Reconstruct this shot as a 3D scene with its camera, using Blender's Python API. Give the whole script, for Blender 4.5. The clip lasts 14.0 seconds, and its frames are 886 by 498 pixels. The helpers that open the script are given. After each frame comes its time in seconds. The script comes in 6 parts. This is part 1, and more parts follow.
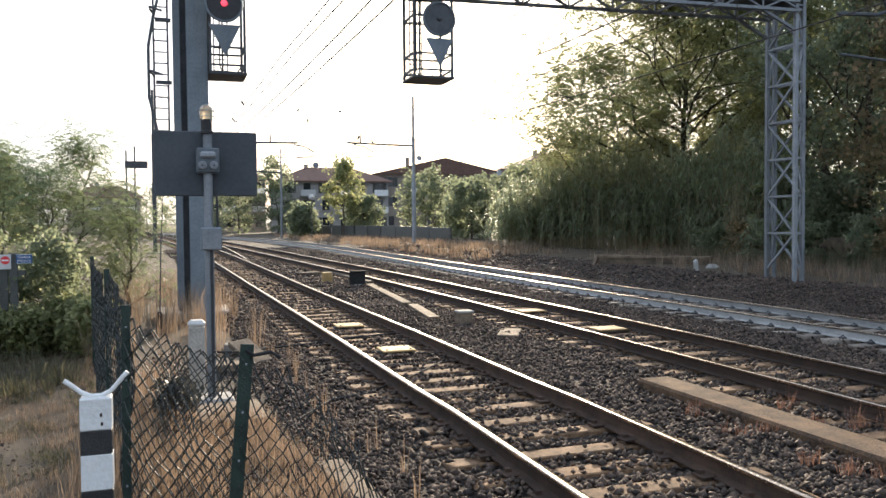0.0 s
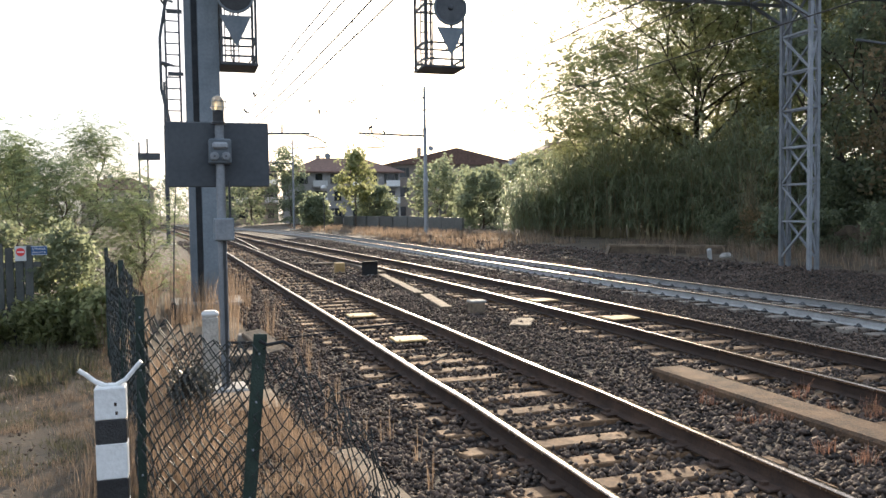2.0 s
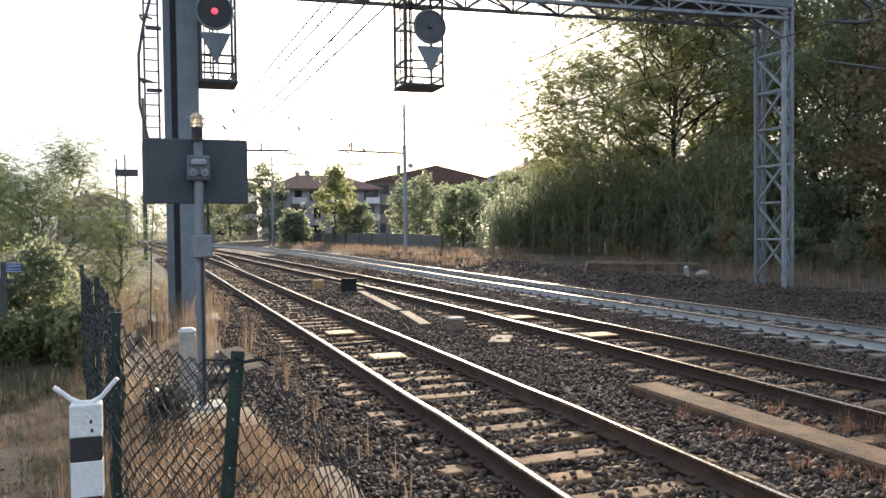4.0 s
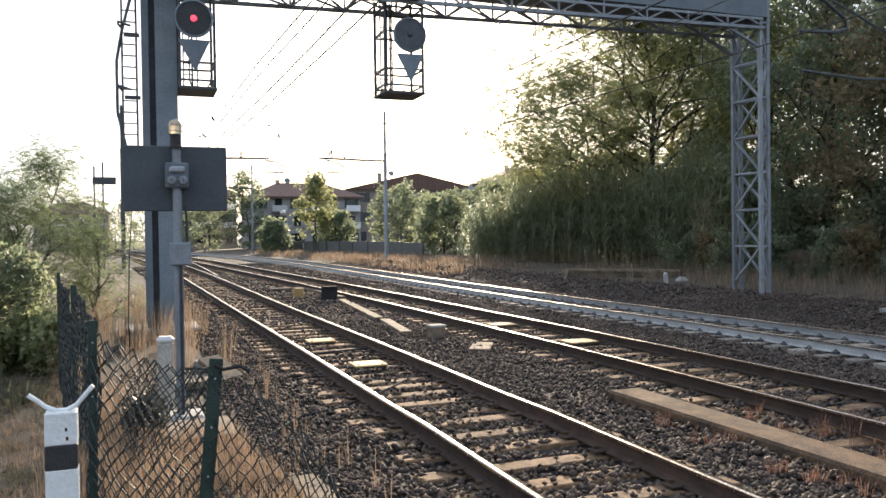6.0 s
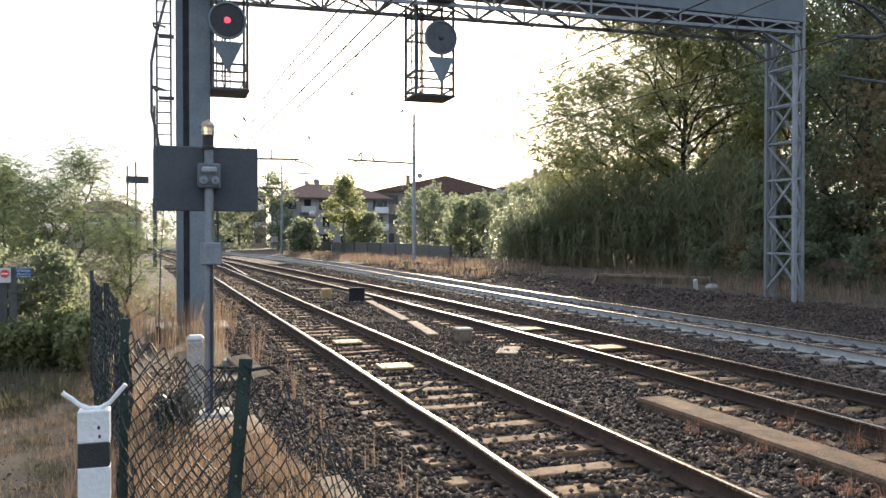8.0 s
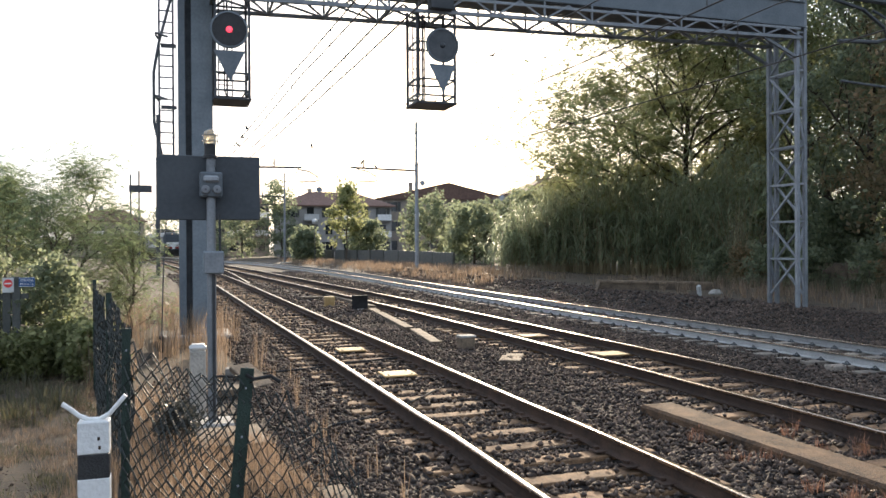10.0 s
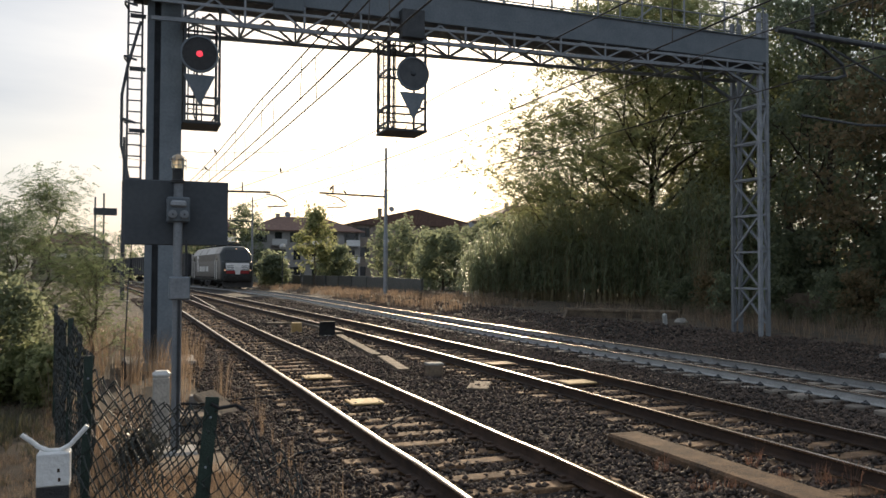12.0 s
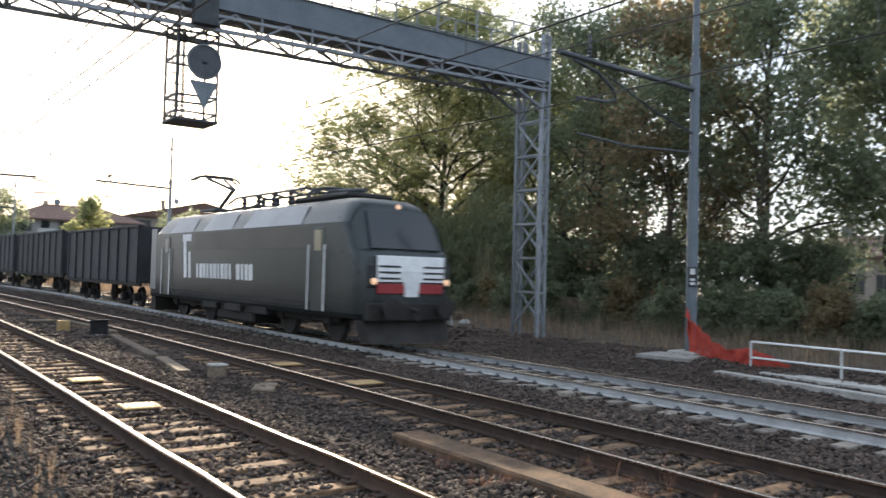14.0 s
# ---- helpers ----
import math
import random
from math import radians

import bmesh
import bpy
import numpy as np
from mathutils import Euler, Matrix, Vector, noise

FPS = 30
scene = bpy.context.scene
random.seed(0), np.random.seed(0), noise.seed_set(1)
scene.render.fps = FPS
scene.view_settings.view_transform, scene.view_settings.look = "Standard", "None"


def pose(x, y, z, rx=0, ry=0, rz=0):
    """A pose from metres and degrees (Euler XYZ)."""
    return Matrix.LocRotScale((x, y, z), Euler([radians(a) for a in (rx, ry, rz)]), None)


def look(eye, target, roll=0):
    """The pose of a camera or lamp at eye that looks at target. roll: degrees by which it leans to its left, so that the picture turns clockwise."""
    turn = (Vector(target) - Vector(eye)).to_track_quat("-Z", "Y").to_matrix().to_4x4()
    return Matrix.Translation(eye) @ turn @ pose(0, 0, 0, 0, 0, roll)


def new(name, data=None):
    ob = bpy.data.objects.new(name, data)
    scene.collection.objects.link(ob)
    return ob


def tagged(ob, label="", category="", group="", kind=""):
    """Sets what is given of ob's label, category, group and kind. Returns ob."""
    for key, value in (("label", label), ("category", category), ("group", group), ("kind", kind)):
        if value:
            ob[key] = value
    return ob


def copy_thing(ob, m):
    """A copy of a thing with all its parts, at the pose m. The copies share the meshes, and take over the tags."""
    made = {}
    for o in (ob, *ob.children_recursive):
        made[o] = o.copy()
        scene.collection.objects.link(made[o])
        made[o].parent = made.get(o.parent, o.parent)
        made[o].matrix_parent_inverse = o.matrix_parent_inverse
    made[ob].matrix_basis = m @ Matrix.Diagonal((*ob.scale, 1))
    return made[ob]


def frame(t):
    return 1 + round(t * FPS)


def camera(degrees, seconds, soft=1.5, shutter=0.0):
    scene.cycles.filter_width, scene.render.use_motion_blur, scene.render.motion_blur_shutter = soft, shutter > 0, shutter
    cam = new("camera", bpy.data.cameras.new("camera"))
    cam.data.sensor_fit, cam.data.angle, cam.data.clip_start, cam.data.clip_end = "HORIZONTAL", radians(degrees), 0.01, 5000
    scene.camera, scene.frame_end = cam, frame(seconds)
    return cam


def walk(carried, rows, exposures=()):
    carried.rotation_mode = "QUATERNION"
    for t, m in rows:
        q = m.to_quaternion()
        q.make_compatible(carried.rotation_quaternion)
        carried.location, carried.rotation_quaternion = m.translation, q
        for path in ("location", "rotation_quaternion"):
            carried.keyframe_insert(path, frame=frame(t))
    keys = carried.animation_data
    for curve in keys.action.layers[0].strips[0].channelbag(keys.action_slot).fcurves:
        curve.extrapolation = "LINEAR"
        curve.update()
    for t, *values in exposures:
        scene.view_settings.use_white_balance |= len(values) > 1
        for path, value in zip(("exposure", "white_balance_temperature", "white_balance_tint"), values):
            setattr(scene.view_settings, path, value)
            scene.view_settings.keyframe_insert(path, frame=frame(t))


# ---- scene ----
cam = camera(57.8, 14.0, shutter=0.3)
PATH = [
    (0, (0.01, -0.003, 1.99), (0.651, 1.89, 1.92), -0.5),
    (0.5, (0.01, 0.008, 1.986), (0.636, 1.906, 1.911), -0.7),
    (1, (0.016, 0.016, 1.982), (0.63, 1.918, 1.901), -1.0),
    (1.5, (0.016, 0.007, 1.985), (0.628, 1.908, 1.896), -0.9),
    (2, (0.013, 0.011, 1.982), (0.625, 1.913, 1.888), -0.8),
    (2.5, (0.009, 0.008, 1.985), (0.623, 1.909, 1.896), -0.8),
    (3, (0.008, -0.024, 1.989), (0.63, 1.875, 1.917), -0.6),
    (5.5, (0.02, -0.028, 1.972), (0.735, 1.839, 1.932), -1.2),
    (6, (0.018, -0.037, 1.973), (0.724, 1.834, 1.94), -0.8),
    (6.5, (0.018, -0.027, 1.974), (0.703, 1.852, 1.936), -0.4),
    (7, (0.015, -0.026, 1.982), (0.683, 1.858, 1.944), -0.2),
    (7.5, (0.01, -0.021, 1.981), (0.662, 1.869, 1.95), 0.0),
    (8, (0.007, -0.018, 1.982), (0.649, 1.876, 1.956), -0.0),
    (10.5, (0.023, -0.011, 1.988), (0.659, 1.886, 1.988), -0.4),
    (11, (0.021, 0.004, 1.986), (0.677, 1.893, 1.998), -0.3),
    (11.5, (0.013, -0.005, 1.994), (0.688, 1.877, 2.023), -0.1),
    (12, (0.013, -0.029, 2.006), (0.721, 1.84, 2.063), 0.2),
    (12.5, (0.024, -0.035, 2.023), (0.788, 1.812, 2.099), 0.3),
    (13, (0.028, -0.059, 2.014), (0.859, 1.759, 2.086), 0.8),
    (13.5, (0.015, -0.06, 2.019), (0.98, 1.691, 2.075), 1.0),
    (14, (0.016, -0.019, 2.025), (1.179, 1.608, 2.089), 1.6),
]
EXPOSURES = [(0.0, 1.02, 5850, 10), (3.0, 1.05, 5850, 10), (5.5, 1.05, 5850, 10), (8.0, 1.1, 5850, 10), (10.5, 0.88, 5850, 10), (11.5, 0.45, 5950, 10), (12.5, -0.02, 6350, 10), (13.5, 0.2, 6350, 10), (14.0, 1.25, 5950, 10)]
walk(cam, [(t, look(eye, target, roll)) for t, eye, target, roll in PATH], EXPOSURES)

# ---- world, sun, exposure ----
SUN_AZ, SUN_EL = 21.1, 16.6
world = bpy.data.worlds.new("sky")
scene.world = world
world.use_nodes = True
wn, wl = world.node_tree.nodes, world.node_tree.links
sky = wn.new("ShaderNodeTexSky")
sky.sky_type, sky.sun_disc = "NISHITA", False
sky.sun_elevation, sky.sun_rotation = radians(SUN_EL), radians(SUN_AZ)
sky.air_density, sky.dust_density, sky.ozone_density = 1.0, 3.0, 1.0
# thin high cloud over the whole sky, drawn out into streaks
way = wn.new("ShaderNodeTexCoord")
stretch = wn.new("ShaderNodeMapping")
stretch.inputs["Scale"].default_value = (1.2, 1.2, 7.0)
streak = wn.new("ShaderNodeTexNoise")
streak.inputs["Scale"].default_value, streak.inputs["Detail"].default_value = 1.6, 5
wl.new(way.outputs["Generated"], stretch.inputs["Vector"])
wl.new(stretch.outputs[0], streak.inputs["Vector"])
tone = wn.new("ShaderNodeValToRGB")
tone.color_ramp.elements[0].position, tone.color_ramp.elements[1].position = 0.38, 0.68
tone.color_ramp.elements[0].color, tone.color_ramp.elements[1].color = (0.36, 0.41, 0.485, 1), (0.62, 0.63, 0.64, 1)
wl.new(streak.outputs[0], tone.inputs[0])
lift = wn.new("ShaderNodeVectorMath")
lift.operation = "SCALE"
lift.inputs["Scale"].default_value = 9.0
wl.new(tone.outputs[0], lift.inputs[0])
veil = wn.new("ShaderNodeMix")
veil.data_type = "RGBA"
veil.inputs[0].default_value = 0.70
wl.new(sky.outputs[0], veil.inputs[6])
wl.new(lift.outputs[0], veil.inputs[7])
wl.new(veil.outputs[2], wn["Background"].inputs[0])
wn["Background"].inputs[1].default_value = 0.12

sun_data = bpy.data.lights.new("sun", "SUN")
sun_data.energy, sun_data.angle, sun_data.color = 4.6, radians(0.6), (1.0, 0.78, 0.52)
sun = new("sun", sun_data)
ce = math.cos(radians(SUN_EL))
sun_way = Vector((math.sin(radians(SUN_AZ)) * ce, math.cos(radians(SUN_AZ)) * ce, math.sin(radians(SUN_EL))))
sun.matrix_world = look(sun_way * 300, (0, 0, 0))


# ---- materials ----
def material(name, dark, light, scale=6.0, rough=0.7, metal=0.0, bump=0.3, spread=0.25, island=False, fine=9.0):
    """A surface whose colour wanders between two tones at two scales, with fine relief."""
    mat = bpy.data.materials.new(name)
    mat.use_nodes = True
    n, k = mat.node_tree.nodes, mat.node_tree.links
    b = n["Principled BSDF"]
    tc = n.new("ShaderNodeTexCoord")
    big = n.new("ShaderNodeTexNoise")
    big.inputs["Scale"].default_value, big.inputs["Detail"].default_value = scale, 6
    small = n.new("ShaderNodeTexNoise")
    small.inputs["Scale"].default_value, small.inputs["Detail"].default_value = scale * fine, 4
    k.new(tc.outputs["Object"], big.inputs["Vector"])
    k.new(tc.outputs["Object"], small.inputs["Vector"])
    mean = n.new("ShaderNodeMix")
    mean.inputs[0].default_value = 0.45
    k.new(big.outputs[0], mean.inputs[2])
    k.new(small.outputs[0], mean.inputs[3])
    ramp = n.new("ShaderNodeValToRGB")
    ramp.color_ramp.elements[0].position, ramp.color_ramp.elements[1].position = 0.36, 0.64
    ramp.color_ramp.elements[0].color, ramp.color_ramp.elements[1].color = (*dark, 1), (*light, 1)
    k.new(mean.outputs[0], ramp.inputs[0])
    chance = n.new("ShaderNodeNewGeometry").outputs["Random Per Island"] if island else n.new("ShaderNodeObjectInfo").outputs["Random"]
    span = n.new("ShaderNodeMapRange")
    span.inputs["To Min"].default_value, span.inputs["To Max"].default_value = 1 - spread, 1 + spread
    k.new(chance, span.inputs["Value"])
    hsv = n.new("ShaderNodeHueSaturation")
    k.new(ramp.outputs[0], hsv.inputs["Color"])
    k.new(span.outputs[0], hsv.inputs["Value"])
    k.new(hsv.outputs[0], b.inputs["Base Color"])
    rr = n.new("ShaderNodeMapRange")
    rr.inputs["To Min"].default_value, rr.inputs["To Max"].default_value = max(rough - 0.12, 0.02), min(rough + 0.12, 1)
    k.new(small.outputs[0], rr.inputs["Value"])
    k.new(rr.outputs[0], b.inputs["Roughness"])
    b.inputs["Metallic"].default_value = metal
    if bump:
        bp = n.new("ShaderNodeBump")
        bp.inputs["Strength"].default_value, bp.inputs["Distance"].default_value = bump, 0.02
        k.new(small.outputs[0], bp.inputs["Height"])
        k.new(bp.outputs[0], b.inputs["Normal"])
    return mat


def leaf_material(name, dark, light, clear=0.45):
    """Leaves that let light through; each leaf has its own tone."""
    mat = bpy.data.materials.new(name)
    mat.use_nodes = True
    n, k = mat.node_tree.nodes, mat.node_tree.links
    n.remove(n["Principled BSDF"])
    geo = n.new("ShaderNodeNewGeometry")
    ramp = n.new("ShaderNodeValToRGB")
    ramp.color_ramp.elements[0].color, ramp.color_ramp.elements[1].color = (*dark, 1), (*light, 1)
    k.new(geo.outputs["Random Per Island"], ramp.inputs[0])
    skin = n.new("ShaderNodeBsdfPrincipled")
    skin.inputs["Roughness"].default_value = 0.5
    k.new(ramp.outputs[0], skin.inputs["Base Color"])
    back = n.new("ShaderNodeBsdfTranslucent")
    warm = n.new("ShaderNodeHueSaturation")
    warm.inputs["Hue"].default_value, warm.inputs["Value"].default_value, warm.inputs["Saturation"].default_value = 0.485, 3.0, 0.95
    k.new(ramp.outputs[0], warm.inputs["Color"])
    k.new(warm.outputs[0], back.inputs["Color"])
    mix = n.new("ShaderNodeMixShader")
    mix.inputs[0].default_value = clear
    k.new(skin.outputs[0], mix.inputs[1])
    k.new(back.outputs[0], mix.inputs[2])
    k.new(mix.outputs[0], n["Material Output"].inputs["Surface"])
    return mat


def glow_material(name, colour, strength):
    mat = bpy.data.materials.new(name)
    mat.use_nodes = True
    b = mat.node_tree.nodes["Principled BSDF"]
    b.inputs["Base Color"].default_value = (*colour, 1)
    b.inputs["Emission Color"].default_value = (*colour, 1)
    b.inputs["Emission Strength"].default_value = strength
    return mat


def glass_material(name, colour, rough=0.05, clear=0.0):
    mat = bpy.data.materials.new(name)
    mat.use_nodes = True
    b = mat.node_tree.nodes["Principled BSDF"]
    b.inputs["Base Color"].default_value = (*colour, 1)
    b.inputs["Roughness"].default_value = rough
    b.inputs["Transmission Weight"].default_value = clear
    return mat


STONE = material("ballast_stone", (0.026, 0.0185, 0.0138), (0.125, 0.088, 0.064), 9, 0.8, spread=0.75, island=True)
BED = material("ballast_bed", (0.014, 0.011, 0.009), (0.048, 0.038, 0.03), 22, 0.95, bump=1.0, fine=3)
EARTH = material("dry_earth", (0.03, 0.023, 0.016), (0.105, 0.078, 0.048), 1.7, 0.95, bump=0.8, fine=12)
RUST = material("rusty_rail_side", (0.03, 0.019, 0.013), (0.08, 0.047, 0.03), 5, 0.88, 0.0)
POLISHED = material("polished_rail_head", (0.33, 0.275, 0.225), (0.50, 0.43, 0.36), 3, 0.24, 1.0, bump=0.02)
WHITE_RAIL = material("white_painted_rail", (0.27, 0.265, 0.255), (0.43, 0.425, 0.41), 4, 0.9)
WOOD = material("weathered_sleeper", (0.10, 0.062, 0.035), (0.31, 0.19, 0.10), 8, 0.88, bump=0.6)
CONCRETE = material("concrete", (0.24, 0.23, 0.205), (0.44, 0.42, 0.38), 3, 0.9, bump=0.5)
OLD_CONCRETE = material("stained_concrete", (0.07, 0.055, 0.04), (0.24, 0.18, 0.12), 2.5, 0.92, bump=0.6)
PALE_SLEEPER = material("weathered_concrete_sleeper", (0.15, 0.13, 0.108), (0.31, 0.27, 0.22), 3, 0.9, bump=0.5)
DUSTY = material("dust_covered_concrete", (0.04, 0.027, 0.017), (0.185, 0.11, 0.058), 4.5, 0.95, bump=0.9)
GALV = material("galvanised_steel", (0.18, 0.195, 0.21), (0.29, 0.305, 0.32), 4, 0.55, 0.35, bump=0.1)
GREY_PAINT = material("grey_paint", (0.11, 0.135, 0.155), (0.17, 0.195, 0.215), 2, 0.5, 0.0, bump=0.1)
DARK_STEEL = material("dark_steel", (0.05, 0.055, 0.06), (0.10, 0.105, 0.11), 4, 0.6, 0.4, bump=0.1)
PANEL_BACK = material("panel_back", (0.035, 0.042, 0.05), (0.06, 0.068, 0.076), 2, 0.6, bump=0.08)
GREEN_POST = material("green_painted_post", (0.010, 0.022, 0.016), (0.028, 0.05, 0.038), 9, 0.55, 0.1)
WIRE = material("fence_wire", (0.014, 0.02, 0.018), (0.045, 0.05, 0.045), 20, 0.55, 0.1)
CABLE = material("overhead_wire", (0.05, 0.048, 0.045), (0.10, 0.09, 0.08), 9, 0.6, 0.5, bump=0)
WHITE_PAINT = material("white_paint", (0.62, 0.62, 0.60), (0.78, 0.78, 0.76), 5, 0.6)
BLACK_PAINT = material("black_paint", (0.012, 0.012, 0.013), (0.03, 0.03, 0.03), 14, 0.5)
BLACK = material("black_rubber", (0.012, 0.012, 0.012), (0.03, 0.03, 0.03), 10, 0.8)
YELLOW = material("yellow_plate", (0.42, 0.27, 0.10), (0.60, 0.42, 0.19), 9, 0.75)
BARK = material("bark", (0.05, 0.04, 0.03), (0.13, 0.105, 0.08), 8, 0.9, bump=0.8)
LEAF = leaf_material("robinia_leaf", (0.085, 0.102, 0.045), (0.16, 0.168, 0.08), 0.68)
LEAF_AUTUMN = leaf_material("turning_leaf", (0.085, 0.085, 0.045), (0.18, 0.135, 0.07), 0.55)
LEAF_DARK = leaf_material("dark_leaf", (0.075, 0.095, 0.06), (0.135, 0.152, 0.09), 0.64)
LEAF_PALE = leaf_material("pale_green_leaf", (0.06, 0.085, 0.042), (0.14, 0.17, 0.085), 0.55)
REED = leaf_material("reed_leaf", (0.11, 0.135, 0.085), (0.20, 0.225, 0.14), 0.55)
CANE = leaf_material("reed_cane", (0.16, 0.14, 0.08), (0.30, 0.25, 0.14), 0.1)
STRAW = leaf_material("dry_grass", (0.095, 0.073, 0.05), (0.235, 0.18, 0.115), 0.32)
RUSSET = leaf_material("russet_weed", (0.07, 0.04, 0.028), (0.17, 0.10, 0.06), 0.3)
WEED = leaf_material("green_weed", (0.042, 0.046, 0.024), (0.105, 0.10, 0.055), 0.3)
WITHERED = leaf_material("withered_leaf", (0.02, 0.022, 0.02), (0.05, 0.05, 0.042), 0.3)
RED_NET = material("orange_red_net", (0.42, 0.045, 0.03), (0.62, 0.09, 0.05), 8, 0.7)
RED_SIGN = material("red_sign", (0.5, 0.03, 0.03), (0.62, 0.05, 0.045), 5, 0.5)
BLUE_SIGN = material("blue_sign", (0.03, 0.09, 0.22), (0.05, 0.12, 0.28), 5, 0.5)
PLASTER = material("plaster", (0.28, 0.24, 0.20), (0.40, 0.34, 0.28), 0.8, 0.9)
PLASTER_PALE = material("pale_plaster", (0.33, 0.32, 0.30), (0.46, 0.44, 0.41), 0.8, 0.9)
TILE = material("roof_tile", (0.11, 0.065, 0.05), (0.19, 0.115, 0.085), 3, 0.85, bump=0.6)
SHUTTER = material("dark_shutter", (0.04, 0.045, 0.04), (0.09, 0.09, 0.08), 4, 0.6)
GLASS_DARK = glass_material("dark_window_glass", (0.03, 0.035, 0.04), 0.06)
AMBER = glass_material("amber_lens", (0.92, 0.78, 0.55), 0.25, 0.6)
RED_LIGHT = glow_material("red_signal_light", (1.0, 0.06, 0.09), 0.9)
HEADLIGHT = glow_material("warm_headlight", (1.0, 0.60, 0.34), 0.24)
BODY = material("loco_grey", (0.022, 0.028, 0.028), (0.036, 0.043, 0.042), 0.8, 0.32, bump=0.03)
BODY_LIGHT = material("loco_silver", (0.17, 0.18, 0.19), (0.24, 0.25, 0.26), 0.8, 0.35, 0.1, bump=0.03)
BODY_RED = material("loco_red", (0.24, 0.02, 0.022), (0.32, 0.035, 0.035), 0.8, 0.4, bump=0.03)
UNDER = material("underframe_dirt", (0.016, 0.0145, 0.013), (0.042, 0.037, 0.032), 3, 0.85)
# warm reflection on the loco's upper flank, put into the base colour
SIDE_REFLECTION = material("loco_side_reflection", (0.05, 0.047, 0.04), (0.08, 0.073, 0.06), 0.6, 0.45, bump=0)
WAGON = material("wagon_steel", (0.02, 0.022, 0.026), (0.045, 0.046, 0.05), 1.2, 0.65)


# ---- mesh tools ----
class Shape:
    """Collects the faces of one mesh."""

    def __init__(self):
        self.v, self.f = [], []

    def add(self, verts, faces):
        o = len(self.v)
        self.v += [tuple(p) for p in verts]
        self.f += [tuple(i + o for i in q) for q in faces]
        return self

    def box(self, c, s, rz=0.0, bevel=0.0, m=None):
        """A box of centre c and size s, its edges cut by bevel."""
        hx, hy, hz = (a / 2 for a in s)
        b = min(bevel, hx * 0.9, hy * 0.9, hz * 0.9)
        m = m or (Matrix.Translation(c) @ Matrix.Rotation(radians(rz), 4, "Z"))
        if b <= 0:
            vs = [Vector((x, y, z)) for x in (-hx, hx) for y in (-hy, hy) for z in (-hz, hz)]
            fs = [(0, 1, 3, 2), (4, 6, 7, 5), (0, 4, 5, 1), (2, 3, 7, 6), (0, 2, 6, 4), (1, 5, 7, 3)]
            return self.add([m @ p for p in vs], fs)
        rings = []
        for z, i in ((-hz, b), (-hz + b, 0), (hz - b, 0), (hz, b)):
            x, y = hx - i, hy - i
            rings.append([(x - b * (i == 0), -y, z), (x, -y + b * (i == 0), z), (x, y - b * (i == 0), z), (x - b * (i == 0), y, z),
                          (-x + b * (i == 0), y, z), (-x, y - b * (i == 0), z), (-x, -y + b * (i == 0), z), (-x + b * (i == 0), -y, z)])
        vs = [m @ Vector(p) for r in rings for p in r]
        fs = [(r * 8 + a, r * 8 + (a + 1) % 8, r * 8 + 8 + (a + 1) % 8, r * 8 + 8 + a) for r in range(3) for a in range(8)]
        fs += [tuple(range(7, -1, -1)), tuple(range(24, 32))]
        return self.add(vs, fs)

    def tube(self, pts, r, n=8, r2=None, cap=True):
        """A round bar along points, tapering from r to r2."""
        pts = [Vector(p) for p in pts]
        r2 = r if r2 is None else r2
        o = len(self.v)
        for i, p in enumerate(pts):
            d = (pts[min(i + 1, len(pts) - 1)] - pts[max(i - 1, 0)]).normalized()
            up = Vector((0, 0, 1)) if abs(d.z) < 0.95 else Vector((1, 0, 0))
            a = d.cross(up).normalized()
            b = d.cross(a)
            rad = r + (r2 - r) * i / max(len(pts) - 1, 1)
            for j in range(n):
                w = 2 * math.pi * (j + 0.5) / n
                self.v.append(tuple(p + a * (rad * math.cos(w)) + b * (rad * math.sin(w))))
        for i in range(len(pts) - 1):
            for j in range(n):
                self.f.append((o + i * n + j, o + i * n + (j + 1) % n, o + i * n + n + (j + 1) % n, o + i * n + n + j))
        if cap:
            self.f.append(tuple(o + j for j in range(n)))
            self.f.append(tuple(o + (len(pts) - 1) * n + j for j in range(n - 1, -1, -1)))
        return self

    def bar(self, p, q, w, h=None):
        """A square bar from p to q."""
        p, q = Vector(p), Vector(q)
        d = (q - p).normalized()
        up = Vector((0, 0, 1)) if abs(d.z) < 0.95 else Vector((0, 1, 0))
        a = d.cross(up).normalized() * (w / 2)
        b = d.cross(a).normalized() * ((h or w) / 2)
        return self.add([e + s * a + t * b for e in (p, q) for s, t in ((-1, -1), (1, -1), (1, 1), (-1, 1))],
                        [(0, 1, 2, 3), (7, 6, 5, 4), (0, 4, 5, 1), (1, 5, 6, 2), (2, 6, 7, 3), (3, 7, 4, 0)])

    def lathe(self, c, prof, n=16, m=None):
        """A turned form round z from (radius, height) pairs."""
        m = m or Matrix.Translation(c)
        o = len(self.v)
        for r, z in prof:
            self.v += [tuple(m @ Vector((r * math.cos(2 * math.pi * j / n), r * math.sin(2 * math.pi * j / n), z))) for j in range(n)]
        for i in range(len(prof) - 1):
            self.f += [(o + i * n + j, o + i * n + (j + 1) % n, o + i * n + n + (j + 1) % n, o + i * n + n + j) for j in range(n)]
        self.f.append(tuple(o + j for j in range(n - 1, -1, -1)))
        self.f.append(tuple(o + (len(prof) - 1) * n + j for j in range(n)))
        return self

